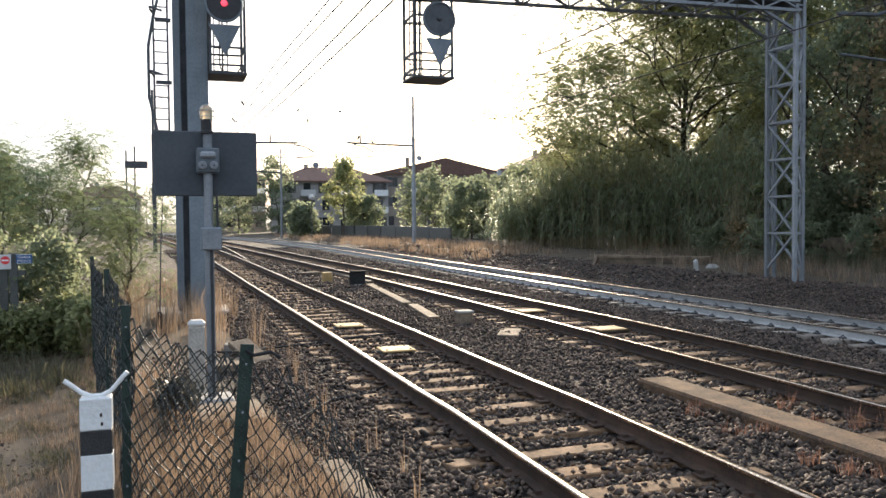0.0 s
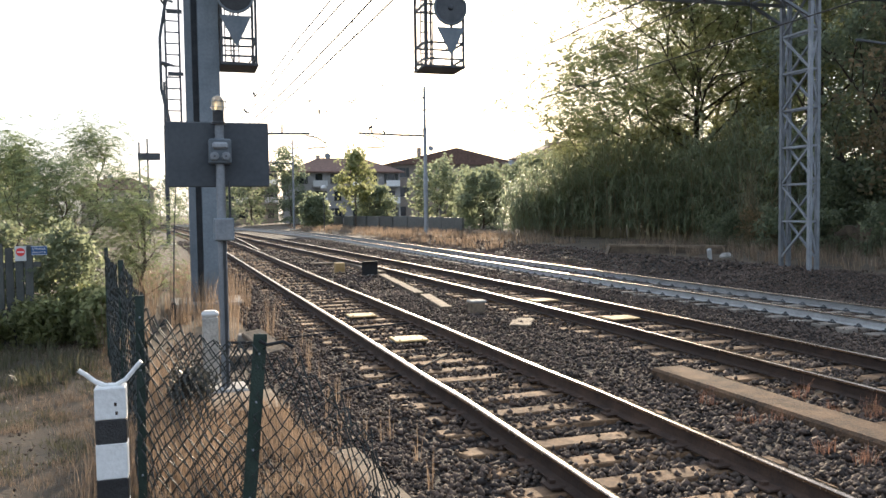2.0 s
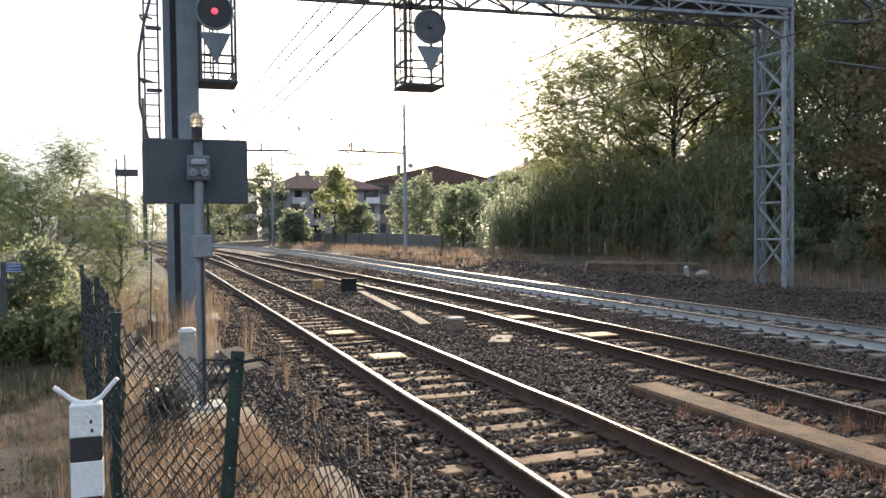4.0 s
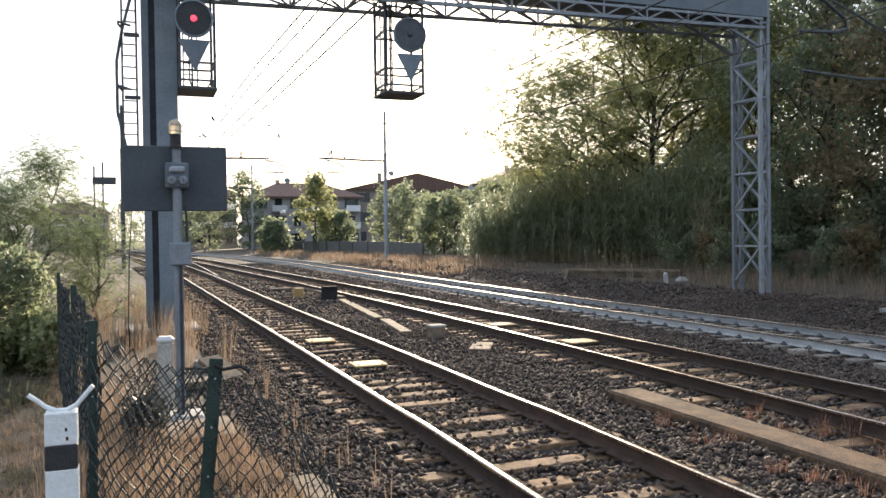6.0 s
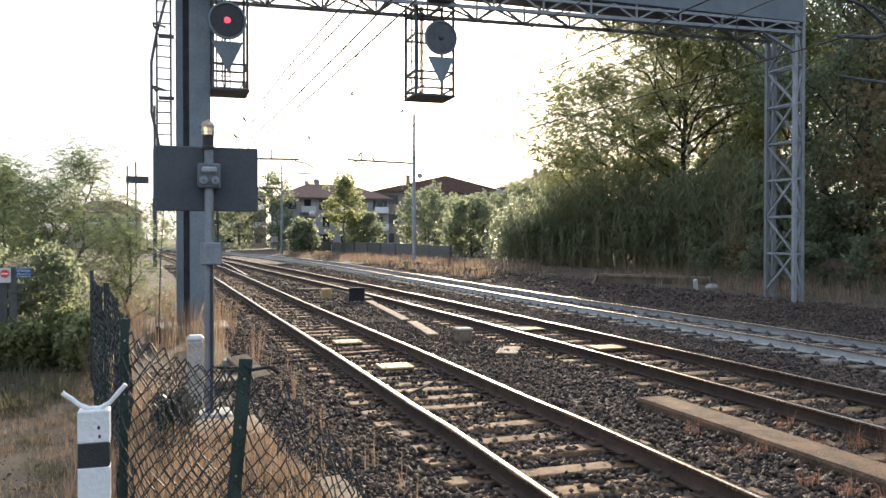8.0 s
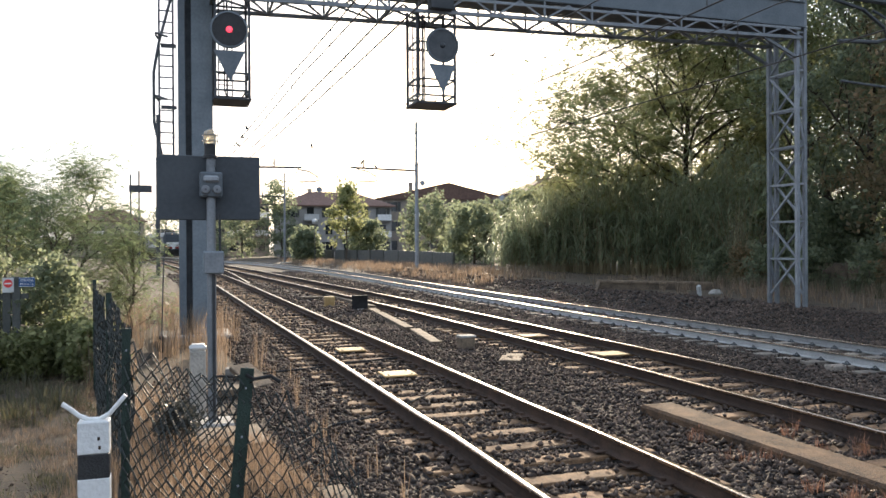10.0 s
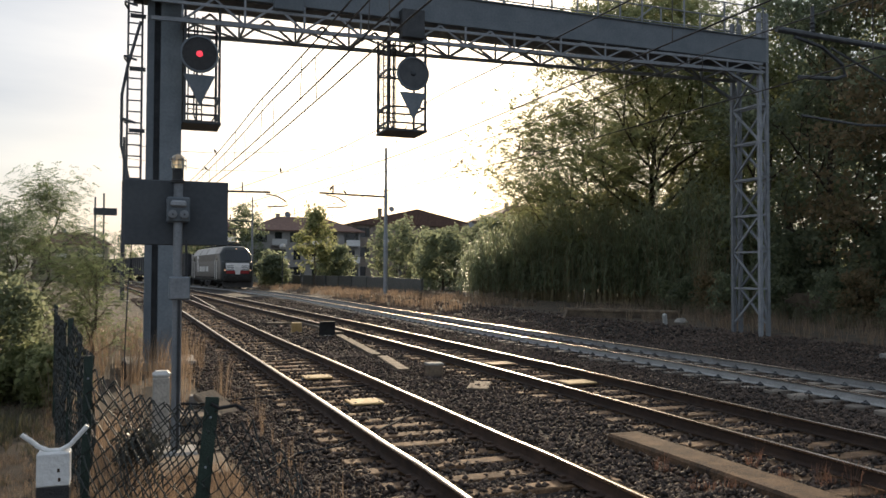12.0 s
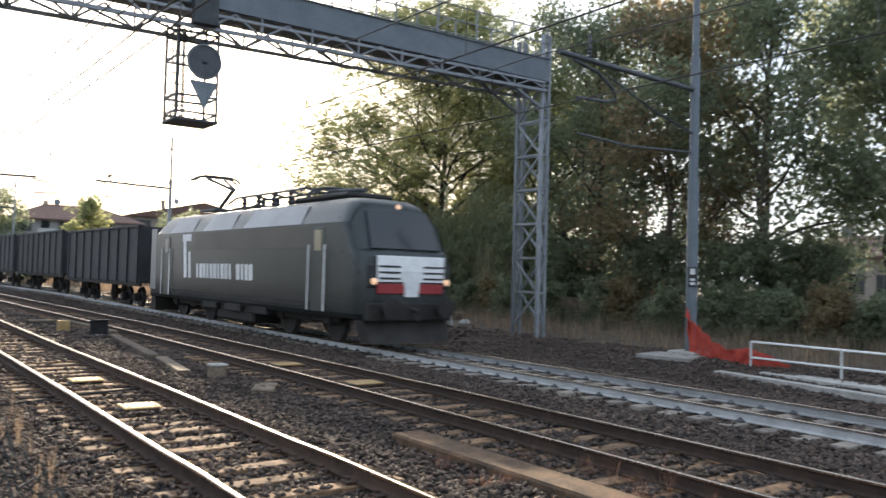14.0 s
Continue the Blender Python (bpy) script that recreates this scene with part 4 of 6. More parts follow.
# stay wire with its weight beside the gantry leg
sw = thing("stay_wire", "slack stay wire with a dark weight beside the gantry", "stay wire", (0, 0, 0))
part("wire", Shape().tube([(-0.25, 17.6, -0.2), (-0.2, 17.8, 1.5), (-0.1, 18.4, 3.2)], 0.014, 5), DARK_STEEL, sw)
part("weight", Shape().lathe((-0.25, 17.6, -0.2), [(0.05, 0.0), (0.07, 0.05), (0.07, 0.3), (0.03, 0.36)], 10), BLACK, sw)


# ---- overhead line ----
def contact_lines(centre, label, pair, low, y0, y1, supports, top=0.95, dip=0.9, ties=()):
    o = thing("overhead_line", label, "overhead wire", kind="thing")
    ys = [y for y in np.arange(y0, y1, 2.0)]
    def high(y):
        k = max([s for s in supports if s <= y], default=supports[0])
        n = min([s for s in supports if s > y], default=k + 40)
        u = (y - k) / max(n - k, 1)
        return low + top - dip * u * (1 - u)
    for dx in pair:
        part("contact_wire", Shape().tube([(centre(y) + dx, y, low + rise(y)) for y in ys], 0.0145, 5, cap=False), CABLE, o)
        part("carrier_wire", Shape().tube([(centre(y) + dx * 0.8, y, high(y) + rise(y)) for y in ys], 0.0145, 5, cap=False), CABLE, o)
        y = y0 + 3.0
        while y < min(y1, 75):
            part("dropper", Shape().tube([(centre(y) + dx, y, low + rise(y)), (centre(y) + dx * 0.8, y, high(y) + rise(y))], 0.009, 4, cap=False), CABLE, o)
            y += 4.6
        for y in ties:
            part("dropper", Shape().tube([(centre(y) + dx, y, low + rise(y)), (centre(y + 0.12) + dx * 0.9, y + 0.12, (low + high(y)) / 2 + rise(y)), (centre(y) + dx * 0.8, y, high(y) + rise(y))], 0.012, 4, cap=False), CABLE, o)
    return o


contact_lines(lambda y: TRACK_1(y) - 0.40, "paired contact and carrier wires over the near track", (-0.16, 0.16), 5.3, -20, 120, (-16, 20.5, 56, 92))
contact_lines(lambda y: TRACK_2(y) + 0.1, "contact and carrier wire over the middle track", (0.0,), 5.7, -20, 130, (-16, 20.5, 56, 92), 1.25, 1.1)
contact_lines(lambda y: TRACK_3(y) + 0.1, "contact and carrier wire over the white-railed track", (0.0,), 5.85, -20, 150, (-16, 14.0, 56, 92), 1.25, 1.1, (29.3, 30.1, 31.2, 32.0, 33.0))


def mast(x, y, height, reach, arm_z, label, r=0.16, mat=GALV):
    """A stepped tube mast with a cantilever arm; reach: how far the arm goes, to the left if negative."""
    z0 = land(x, y) - 0.1
    s = thing("catenary_mast", label, "catenary mast", (x, y, z0))
    part("pole", Shape().lathe((0, 0, 0), [(r, 0), (r, height * 0.42), (r * 0.82, height * 0.43), (r * 0.82, height * 0.72), (r * 0.62, height * 0.73), (r * 0.55, height), (0.0, height + 0.02)], 14), mat, s, smooth=True)
    part("footing", Shape().box((0, 0, 0.05), (0.9, 0.9, 0.3), bevel=0.03), CONCRETE, s)
    if reach:
        g, az = (1 if reach > 0 else -1), arm_z - z0
        arm = part("arm", Shape().tube([(0, 0, az), (reach * 0.5, 0, az + 0.05), (reach, 0, az + 0.12)], 0.07, 8), DARK_STEEL, s)
        part("insulator", Shape().lathe((0, 0, 0), [(0.03, 0), (0.07, 0.05), (0.03, 0.1), (0.07, 0.15), (0.03, 0.2), (0.07, 0.25), (0.03, 0.3)], 10, Matrix.Translation((reach * 0.8, 0, az + 0.12))), DARK_STEEL, arm)
        part("insulator_pin", Shape().tube([(reach * 0.8, 0, az + 0.1), (reach * 0.8, 0, az + 0.75)], 0.045, 6), DARK_STEEL, arm)
        h0 = reach * (0.97 if g > 0 else 0.9)
        hook = [(h0, 0, az), (h0 + 0.8, 0, az - 0.15), (h0 + 1.4, 0, az - 0.5), (h0 + 1.5, 0, az - 0.75), (h0 + 1.2, 0, az - 0.85), (h0 + 0.1, 0, az - 0.9)]
        part("registration_arm", Shape().tube(hook, 0.045, 6), DARK_STEEL, arm)
    return s


mast(16.77, 56, 10.85, -4.9, 7.45, "grey steel catenary mast with a cantilever arm by dry grass")
far_left = mast(-1.0, 57, 11.0, 9.6, 7.45, "dark catenary mast with a long arm reaching over two tracks", 0.14, DARK_STEEL)
mast(11.9, 92, 10.3, -3.0, 7.6, "distant grey catenary mast beside the curving track", 0.14)
pole = mast(18.5, 14.0, 11.5, -5.2, 7.35, "tall tapered grey steel mast with red netting at its foot", 0.155, GREY_PAINT)
zp = -pole.matrix_basis.translation.z
part("brace", Shape().tube([(0, 0, 6.1 + zp), (-1.8, 0.0, 6.55 + zp), (-3.6, 0, 7.2 + zp)], 0.03, 6), DARK_STEEL, pole)
part("brace", Shape().tube([(0, 0, 5.6 + zp), (-2.6, 0.1, 5.5 + zp), (-4.4, 0.1, 5.6 + zp)], 0.03, 6), DARK_STEEL, pole)
nb = part("number_plate", Shape().box((-0.15, -0.1, 2.15 + zp), (0.03, 0.22, 0.55), m=Matrix.Translation((-0.13, -0.12, 2.15 + zp)) @ Matrix.Rotation(radians(48), 4, "Z")), BLACK_PAINT, pole)
for k, (z, h) in enumerate(((2.3, 0.16), (2.08, 0.07), (1.97, 0.07))):
    part("mark", Shape().box((0, 0, 0), (0.008, 0.13, h), m=Matrix.Translation((-0.146, -0.137, z + zp)) @ Matrix.Rotation(radians(48), 4, "Z")), WHITE_PAINT, nb)

# two-post board beyond the trees
bd = thing("trackside_board", "dark board on two thin posts beyond the bushes", "sign board", (-2.3, 60, 0))
for dx in (-0.55, 0.0):
    part("post", Shape().tube([(dx, 0, -0.3), (dx, 0, 7.35 + dx * 0.5)], 0.06, 8), DARK_STEEL, bd)
part("board", Shape().box((0.1, -0.08, 6.08), (1.5, 0.05, 0.5), bevel=0.01), DARK_STEEL, bd)


# ---- right-hand verge: netting, railing, slabs, low wall ----
def red_net():
    """A strip of plastic barrier netting sagging from the mast to the railing."""
    n = thing("barrier_netting", "crumpled orange-red plastic netting hanging from the mast", "netting")
    rng = np.random.default_rng(9)
    stations = [((18.3, 13.95), 1.28, 1.15), ((18.28, 13.8), 1.0, -0.05), ((18.2, 13.4), 0.78, -0.12), ((18.1, 12.9), 0.46, -0.16), ((17.95, 12.4), 0.32, -0.2), ((17.8, 12.0), 0.36, -0.2), ((17.7, 11.6), 0.44, -0.12), ((17.7, 11.1), 0.30, -0.1), ((17.8, 10.6), 0.1, -0.15)]
    ys = np.linspace(0, len(stations) - 1, 75)
    rows = 24
    sh = Shape()
    def at(u, v):
        i = min(int(u), len(stations) - 2)
        w = u - i
        (a, ha, la), (b, hb, lb) = stations[i], stations[i + 1]
        p = Vector((a[0] + (b[0] - a[0]) * w, a[1] + (b[1] - a[1]) * w, 0))
        hi, lo = ha + (hb - ha) * w, la + (lb - la) * w
        p.z = lo + (hi - lo) * v + 0.03 * noise.noise(Vector((u * 2.3, v * 3, 4)))
        p.x += 0.14 * noise.noise(Vector((u * 1.9, v * 2.2, 1))) - 0.1 * v
        p.y += 0.1 * noise.noise(Vector((u * 2.5, v * 2.0, 7)))
        return p
    for j in range(rows + 1):
        sh.tube([at(u, j / rows) for u in ys], 0.015, 4, cap=False)
    for u in ys:
        sh.tube([at(u, j / rows) for j in range(rows + 1)], 0.014, 4, cap=False)
    part("net", sh, RED_NET, n)


red_net()
rl = thing("railing", "white-painted tube railing beside the tracks", "railing", (17.4, 0, 0))
for y in (11.42, 9.2, 7.0, 4.8):
    part("post", Shape().tube([(0, y, land(17.4, y) - 0.1), (0, y, 0.62)], 0.028, 8), WHITE_PAINT, rl, smooth=True)
for z in (0.62, 0.24):
    part("rail", Shape().tube([(0, 11.42, z), (0, 3.5, z)], 0.026, 8), WHITE_PAINT, rl, smooth=True)
block("concrete_slab", "flat concrete slab at the foot of the mast", "concrete slab", (17.6, 13.9, 0.0), (1.2, 1.5, 0.12), CONCRETE, 12)
block("concrete_kerb", "long low concrete kerb along the crossing path", "kerb", (16.2, 8.6, -0.16), (0.25, 6.5, 0.16), CONCRETE, -8)
block("concrete_slab", "flat concrete path beside the white railing", "path", (17.3, 7.0, -0.07), (1.6, 7.6, 0.10), CONCRETE, -6)
lw = thing("low_wall", "low grey concrete wall with a slanting end", "wall", (0, 0, 0))
wa, wb = Vector((17.4, 30.6, 0.02)), Vector((20.7, 27.2, 0.0))
part("wall_body", Shape().bar(wa + Vector((0, 0, 0.1)), wb + Vector((0, 0, 0.1)), 0.3, 0.5), OLD_CONCRETE, lw)
part("coping", Shape().bar(wa + Vector((0, 0, 0.40)), wb + Vector((0, 0, 0.40)), 0.42, 0.1), OLD_CONCRETE, lw)
part("slanting_end", Shape().bar((17.4, 30.6, 0.44), (16.95, 30.15, -0.05), 0.12, 0.2), OLD_CONCRETE, lw)
db = block("broken_post", "broken white concrete post leaning on the verge", "post", (18.62, 25.4, 0.2), (0.16, 0.14, 0.55), WHITE_PAINT, 20, 0.03, (8, -22))
block("boulder", "pale rough lump of concrete on the verge", "boulder", (19.5, 25.6, 0.12), (0.6, 0.4, 0.28), CONCRETE, 30, 0.12)

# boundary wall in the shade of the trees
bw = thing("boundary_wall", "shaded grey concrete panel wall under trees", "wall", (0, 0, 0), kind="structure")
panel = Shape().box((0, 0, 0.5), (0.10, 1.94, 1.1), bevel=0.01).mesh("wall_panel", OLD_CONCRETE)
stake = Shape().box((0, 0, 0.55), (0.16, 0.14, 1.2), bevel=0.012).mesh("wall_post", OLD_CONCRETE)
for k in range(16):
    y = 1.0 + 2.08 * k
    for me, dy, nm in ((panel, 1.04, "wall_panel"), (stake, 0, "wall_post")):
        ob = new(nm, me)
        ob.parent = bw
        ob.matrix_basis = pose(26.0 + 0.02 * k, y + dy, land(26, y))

# ---- private road sign and board fence ----
pf = thing("board_fence", "dark weathered board fence overgrown by shrubs", "fence", (0, 16.5, 0))
for k in range(28):
    h = 1.78 + random.uniform(-0.1, 0.08)
    bme = Shape().box((-7.2 + 0.165 * k, random.uniform(-0.015, 0.015), -0.35 + h / 2), (0.14, 0.03, h), bevel=0.012)
    part("board", bme, SHUTTER, pf)
for z in (0.2, 1.1):
    part("cross_rail", Shape().box((-4.9, 0.04, z), (4.7, 0.05, 0.1)), SHUTTER, pf)


def text_mesh(words, size):
    cu = bpy.data.curves.new("lettering", "FONT")
    cu.body, cu.size, cu.extrude, cu.align_x = words, size, 0.002, "CENTER"
    ob = new("lettering", cu)
    me = bpy.data.meshes.new_from_object(ob.evaluated_get(bpy.context.evaluated_depsgraph_get()))
    bpy.data.objects.remove(ob)
    return me


ns = thing("no_entry_sign", "white plate with a red no entry disc on the fence", "sign", (-2.87, 16.44, 1.31))
part("plate", Shape().box((0, 0, 0), (0.19, 0.01, 0.27), bevel=0.003), WHITE_PAINT, ns)
part("disc", Shape().lathe((0, 0, 0), [(0.075, 0), (0.075, 0.004), (0, 0.0045)], 24, Matrix.Translation((0, -0.0055, 0.03)) @ Matrix.Rotation(radians(90), 4, "X")), RED_SIGN, ns)
part("bar", Shape().box((0, -0.0115, 0.03), (0.11, 0.003, 0.026)), WHITE_PAINT, ns)
ps = thing("private_road_sign", "blue sign with white lettering on the fence", "sign", (-2.56, 16.44, 1.36))
part("plate", Shape().box((0, 0, 0), (0.27, 0.01, 0.17), bevel=0.003), BLUE_SIGN, ps)
for words, z in (("STRADA", 0.012), ("PRIVATA", -0.055)):
    me = text_mesh(words, 0.058)
    me.materials.clear()
    me.materials.append(WHITE_PAINT)
    ob = part("lettering", me, WHITE_PAINT, ps)
    ob.matrix_basis = pose(0, -0.008, z, 90, 0, 0)
part("border", Shape().box((0, -0.006, 0.078), (0.26, 0.003, 0.006)).box((0, -0.006, -0.078), (0.26, 0.003, 0.006)), WHITE_PAINT, ps)


# ---- houses beyond the line ----
def house(x, y, w, d, eave, ridge, wall, label, floors=3, bays=5, gable=False, rz=0.0, hip=True):
    """A plastered house with a tiled roof, openings set into its front and shutters beside them."""
    z0 = land(x, y)
    h = thing("house", label, "house", (x, y, z0), rz)
    # the front wall is built of strips round the openings, so these are real holes
    sh = Shape()
    ow, oh, t = 1.1, 1.5, 0.35
    step, lift = w / bays, eave / floors
    for f in range(floors):
        zb = f * lift + lift * 0.3
        sh.box((0, -d / 2 + t / 2, f * lift + lift * 0.15), (w, t, lift * 0.3))
        sh.box((0, -d / 2 + t / 2, (zb + oh + (f + 1) * lift) / 2), (w, t, (f + 1) * lift - zb - oh))
        for b in range(bays + 1):
            a0 = -w / 2 if b == 0 else -w / 2 + step * (b - 0.5) + ow / 2
            a1 = w / 2 if b == bays else -w / 2 + step * (b + 0.5) - ow / 2
            sh.box(((a0 + a1) / 2, -d / 2 + t / 2, zb + oh / 2), (a1 - a0, t, oh))
    sh.box((0, d / 2 - 0.15, eave / 2), (w, 0.3, eave)).box((-w / 2 + 0.15, 0.02, eave / 2), (0.3, d - 0.7, eave)).box((w / 2 - 0.15, 0.02, eave / 2), (0.3, d - 0.7, eave))
    part("wall", sh, wall, h)
    for f in range(floors):
        zb = f * lift + lift * 0.3
        for b in range(bays):
            cx = -w / 2 + step * (b + 0.5)
            win = part("window", Shape().box((cx, -d / 2 + 0.22, zb + oh / 2), (ow, 0.05, oh)), GLASS_DARK, h)
            part("window_sill", Shape().box((cx, -d / 2 - 0.04, zb - 0.05), (ow + 0.3, 0.2, 0.08)), CONCRETE, win)
            if (b + f) % 3:
                part("shutter", Shape().box((cx - ow * 0.78, -d / 2 - 0.04, zb + oh / 2), (0.5, 0.06, oh)), SHUTTER, win)
                part("shutter", Shape().box((cx + ow * 0.78, -d / 2 - 0.04, zb + oh / 2), (0.5, 0.06, oh)), SHUTTER, win)
            if f and b % 2:
                bal = part("balcony", Shape().box((cx, -d / 2 - 0.6, zb - 0.55), (2.2, 1.2, 0.15)), CONCRETE, h)
                part("balcony_rail", Shape().box((cx, -d / 2 - 1.17, zb), (2.2, 0.05, 0.9)), WHITE_PAINT, bal)
    e = 0.6
    x0, x1, y0, y1 = -w / 2 - e, w / 2 + e, -d / 2 - e, d / 2 + e
    inset = d / 2 if hip else 0.0
    roof = Shape()
    if gable:
        roof.add([(x0, y0, eave), (x0, y1, eave), (x1, y0, eave), (x1, y1, eave), (0, y0, ridge), (0, y1, ridge)], [(0, 4, 5, 1), (2, 3, 5, 4), (0, 2, 4), (1, 5, 3), (0, 1, 3, 2)])
    else:
        roof.add([(x0, y0, eave), (x1, y0, eave), (x1, y1, eave), (x0, y1, eave), (x0 + inset, 0, ridge), (x1 - inset, 0, ridge)], [(0, 1, 5, 4), (2, 3, 4, 5), (0, 4, 3), (1, 2, 5), (0, 3, 2, 1)])
    roof.box((0, y0 - 0.05, eave - 0.1), (w + 2 * e, 0.14, 0.18))
    ro = part("roof", roof, TILE, h)
    part("chimney", Shape().box((-w * 0.2, 0.6, ridge - 0.35), (0.6, 0.55, 1.5), bevel=0.03).box((-w * 0.2, 0.6, ridge + 0.43), (0.8, 0.75, 0.1)), PLASTER, ro)
    part("aerial", Shape().tube([(w * 0.15, 0, ridge - 0.4), (w * 0.15, 0, ridge + 2.0)], 0.03, 5).bar((w * 0.15 - 0.7, 0, ridge + 1.9), (w * 0.15 + 0.7, 0, ridge + 1.9), 0.03).bar((w * 0.15 - 0.4, 0, ridge + 1.6), (w * 0.15 + 0.4, 0, ridge + 1.6), 0.03), DARK_STEEL, ro)
    for u, tall in ((-0.05, 1.5), (0.08, 2.3)):
        part("aerial", Shape().tube([(w * u, 0.1, ridge - 0.4), (w * u, 0.1, ridge + tall)], 0.03, 5).bar((w * u - 0.5, 0.1, ridge + tall - 0.1), (w * u + 0.5, 0.1, ridge + tall - 0.1), 0.03).bar((w * u - 0.3, 0.1, ridge + tall - 0.4), (w * u + 0.3, 0.1, ridge + tall - 0.4), 0.03), DARK_STEEL, ro)
    part("satellite_dish", Shape().lathe((0, 0, 0), [(0.5, 0.12), (0.3, 0.03), (0.02, 0.0)], 14, Matrix.Translation((-w * 0.12, -0.5, ridge + 0.3)) @ Matrix.Rotation(radians(70), 4, "X")).tube([(-w * 0.12, -0.45, ridge - 0.8), (-w * 0.12, -0.45, ridge + 0.3)], 0.04, 5), GALV, ro)
    return h


house(24.0, 128, 17, 11, 7.9, 10.3, PLASTER_PALE, "pale plastered house of three storeys with balconies and tiled roof", 3, 6)
house(43.0, 132, 22, 12, 9.4, 12.0, PLASTER, "wide plastered house with a low tiled gable roof", 3, 6, True)
house(52.0, 122, 9, 8, 6.5, 9.0, PLASTER, "small plastered house with a tiled roof among trees", 2, 3)
house(63.0, 126, 16, 12, 10.5, 13.2, PLASTER_PALE, "tall plastered house half hidden by trees", 3, 4)
house(11.0, 150, 10, 10, 9.5, 12.0, PLASTER, "reddish plastered house behind dark trees", 3, 4)
house(-13.0, 185, 14, 10, 7.5, 10.0, PLASTER, "distant pale house beyond the bushes", 2, 4)
house(66.0, 33.0, 12, 9, 4.2, 6.0, PLASTER, "low pink plastered house beyond the trees", 1, 4, rz=-60)

# street globes among the far trees
for x, y, z in ((25.2, 84, 5.0), (14.0, 84, 4.3)):
    gl = thing("globe_lamp", "round glass street lamp on a thin post", "street lamp", (x, y, land(x, y)))
    part("post", Shape().tube([(0, 0, 0), (0, 0, z - 0.2)], 0.05, 8), DARK_STEEL, gl)
    part("globe", Shape().lathe((0, 0, z), [(0.08, -0.3), (0.25, -0.2), (0.34, 0), (0.25, 0.22), (0, 0.32)], 16), WHITE_PAINT, gl, smooth=True)

# ---- trees and undergrowth ----
robinia((30.2, 42, 0.2), 18.5, 11.0, 11, LEAF, "tall robinia with thin feathery leaves against the light", 28, 0.22, 0.23, 13, (1.6, 0.45, 0.4, 0.18, 5), (-1.0, 0), (0.15, 1.3))
robinia((27.4, 44.5, 0.2), 12.0, 7.0, 12, LEAF, "smaller robinia with feathery leaves above the reeds", 18, 0.38, 0.13, 7, (1.4, 0.45, 0.36, 0.16, 5), (-0.8, 0), (0.05, 0.9))
robinia((35.0, 46.5, 0.2), 15.5, 8.0, 15, LEAF, "robinia with yellow-green leaves behind the reeds", 20, 0.25, 0.18, 8, (1.5, 0.5, 0.38, 0.17, 5), (0, 0), (0.2, 1.2))
for k, (x, y, h, c) in enumerate(((26.5, 50, 6.0, 2.6), (31.5, 48, 7.5, 3.0), (35.5, 43, 9.0, 3.0), (31.5, 36.5, 6.5, 2.4), (38.5, 48, 11, 3.4))):
    tree((x, y, 0.1), h, c, 140 + k, LEAF, "leafy green undergrowth behind the reeds", 20, 0.16, 0.08, (0, 0), 2, 150, 0.06, "shrub", 0.6)
for k, (x, y, h, c, mat) in enumerate(((31, 33, 15.5, 4.6, LEAF), (29.0, 27.5, 15, 4.6, LEAF_DARK), (28.6, 23.0, 14, 4.4, LEAF_AUTUMN), (29.0, 18.5, 15, 4.6, LEAF_DARK), (30.5, 13.0, 14, 3.6, LEAF_DARK), (34, 29, 17, 5, LEAF_DARK), (34.5, 22, 17, 5, LEAF_DARK), (35, 16.5, 16, 4.0, LEAF_DARK), (36, 37, 16, 5, LEAF), (43, 44, 15, 5, LEAF_DARK))):
    tree((x, y, 0), h, c, 30 + k, mat, "dense dark green tree in shade behind the wall" if mat == LEAF_DARK else ("tree with leaves turning brown behind the wall" if mat == LEAF_AUTUMN else "leafy green tree beside the line"), 18 if x > 33.5 else 27, 0.125, 0.2, (0, 0), 3, 110, 0.26 if y < 19 else 0.1, clump=1.05)

rngv = np.random.default_rng(21)
# left: young robinias and shrubs
for k, (x, y, h, c, lb) in enumerate(((-4.3, 24, 4.6, 2.2, "young robinia with pale sunlit leaves"), (-2.6, 24.5, 5.3, 1.9, "young robinia with an arching sunlit top"), (-2.9, 22.0, 3.5, 2.1, "low robinia bush with bright leaves"), (-1.1, 22.5, 2.9, 1.25, "bright green shrub beside the gantry"), (-6.2, 25, 4.5, 2.0, "young robinia with pale sunlit leaves"), (-8.5, 23, 4.0, 2.0, "leafy green robinia behind the fence"))):
    robinia((x, y, -0.35), h, c, 60 + k, LEAF_PALE, lb, 13, 0.1, 0.05, (5, 5, 3, 2, 3, 3)[k], (0.55, 0.8, 0.27, 0.062, 6), ((0.5, 0) if k == 1 else (0.1, 0)), (0.3, 1.8))
for k, (x, y, h, c) in enumerate(((-3.6, 17.6, 2.2, 0.9), (-2.2, 17.2, 2.0, 0.8), (-5.0, 17.8, 2.1, 1.0), (-6.5, 17.7, 2.2, 1.0), (-1.8, 16.4, 0.9, 0.5), (-2.5, 15.9, 0.7, 0.4), (-3.5, 15.8, 0.6, 0.4), (-4.4, 15.7, 0.7, 0.45), (-1.35, 15.4, 0.9, 0.4))):
    tree((x, y, -0.35), h, c, 80 + k, LEAF_DARK if k < 4 else LEAF, "dark overgrown shrub along the fence", 16, 0.06, 0.04, (0, 0), 2, 90, 0.05, "shrub", 0.3)

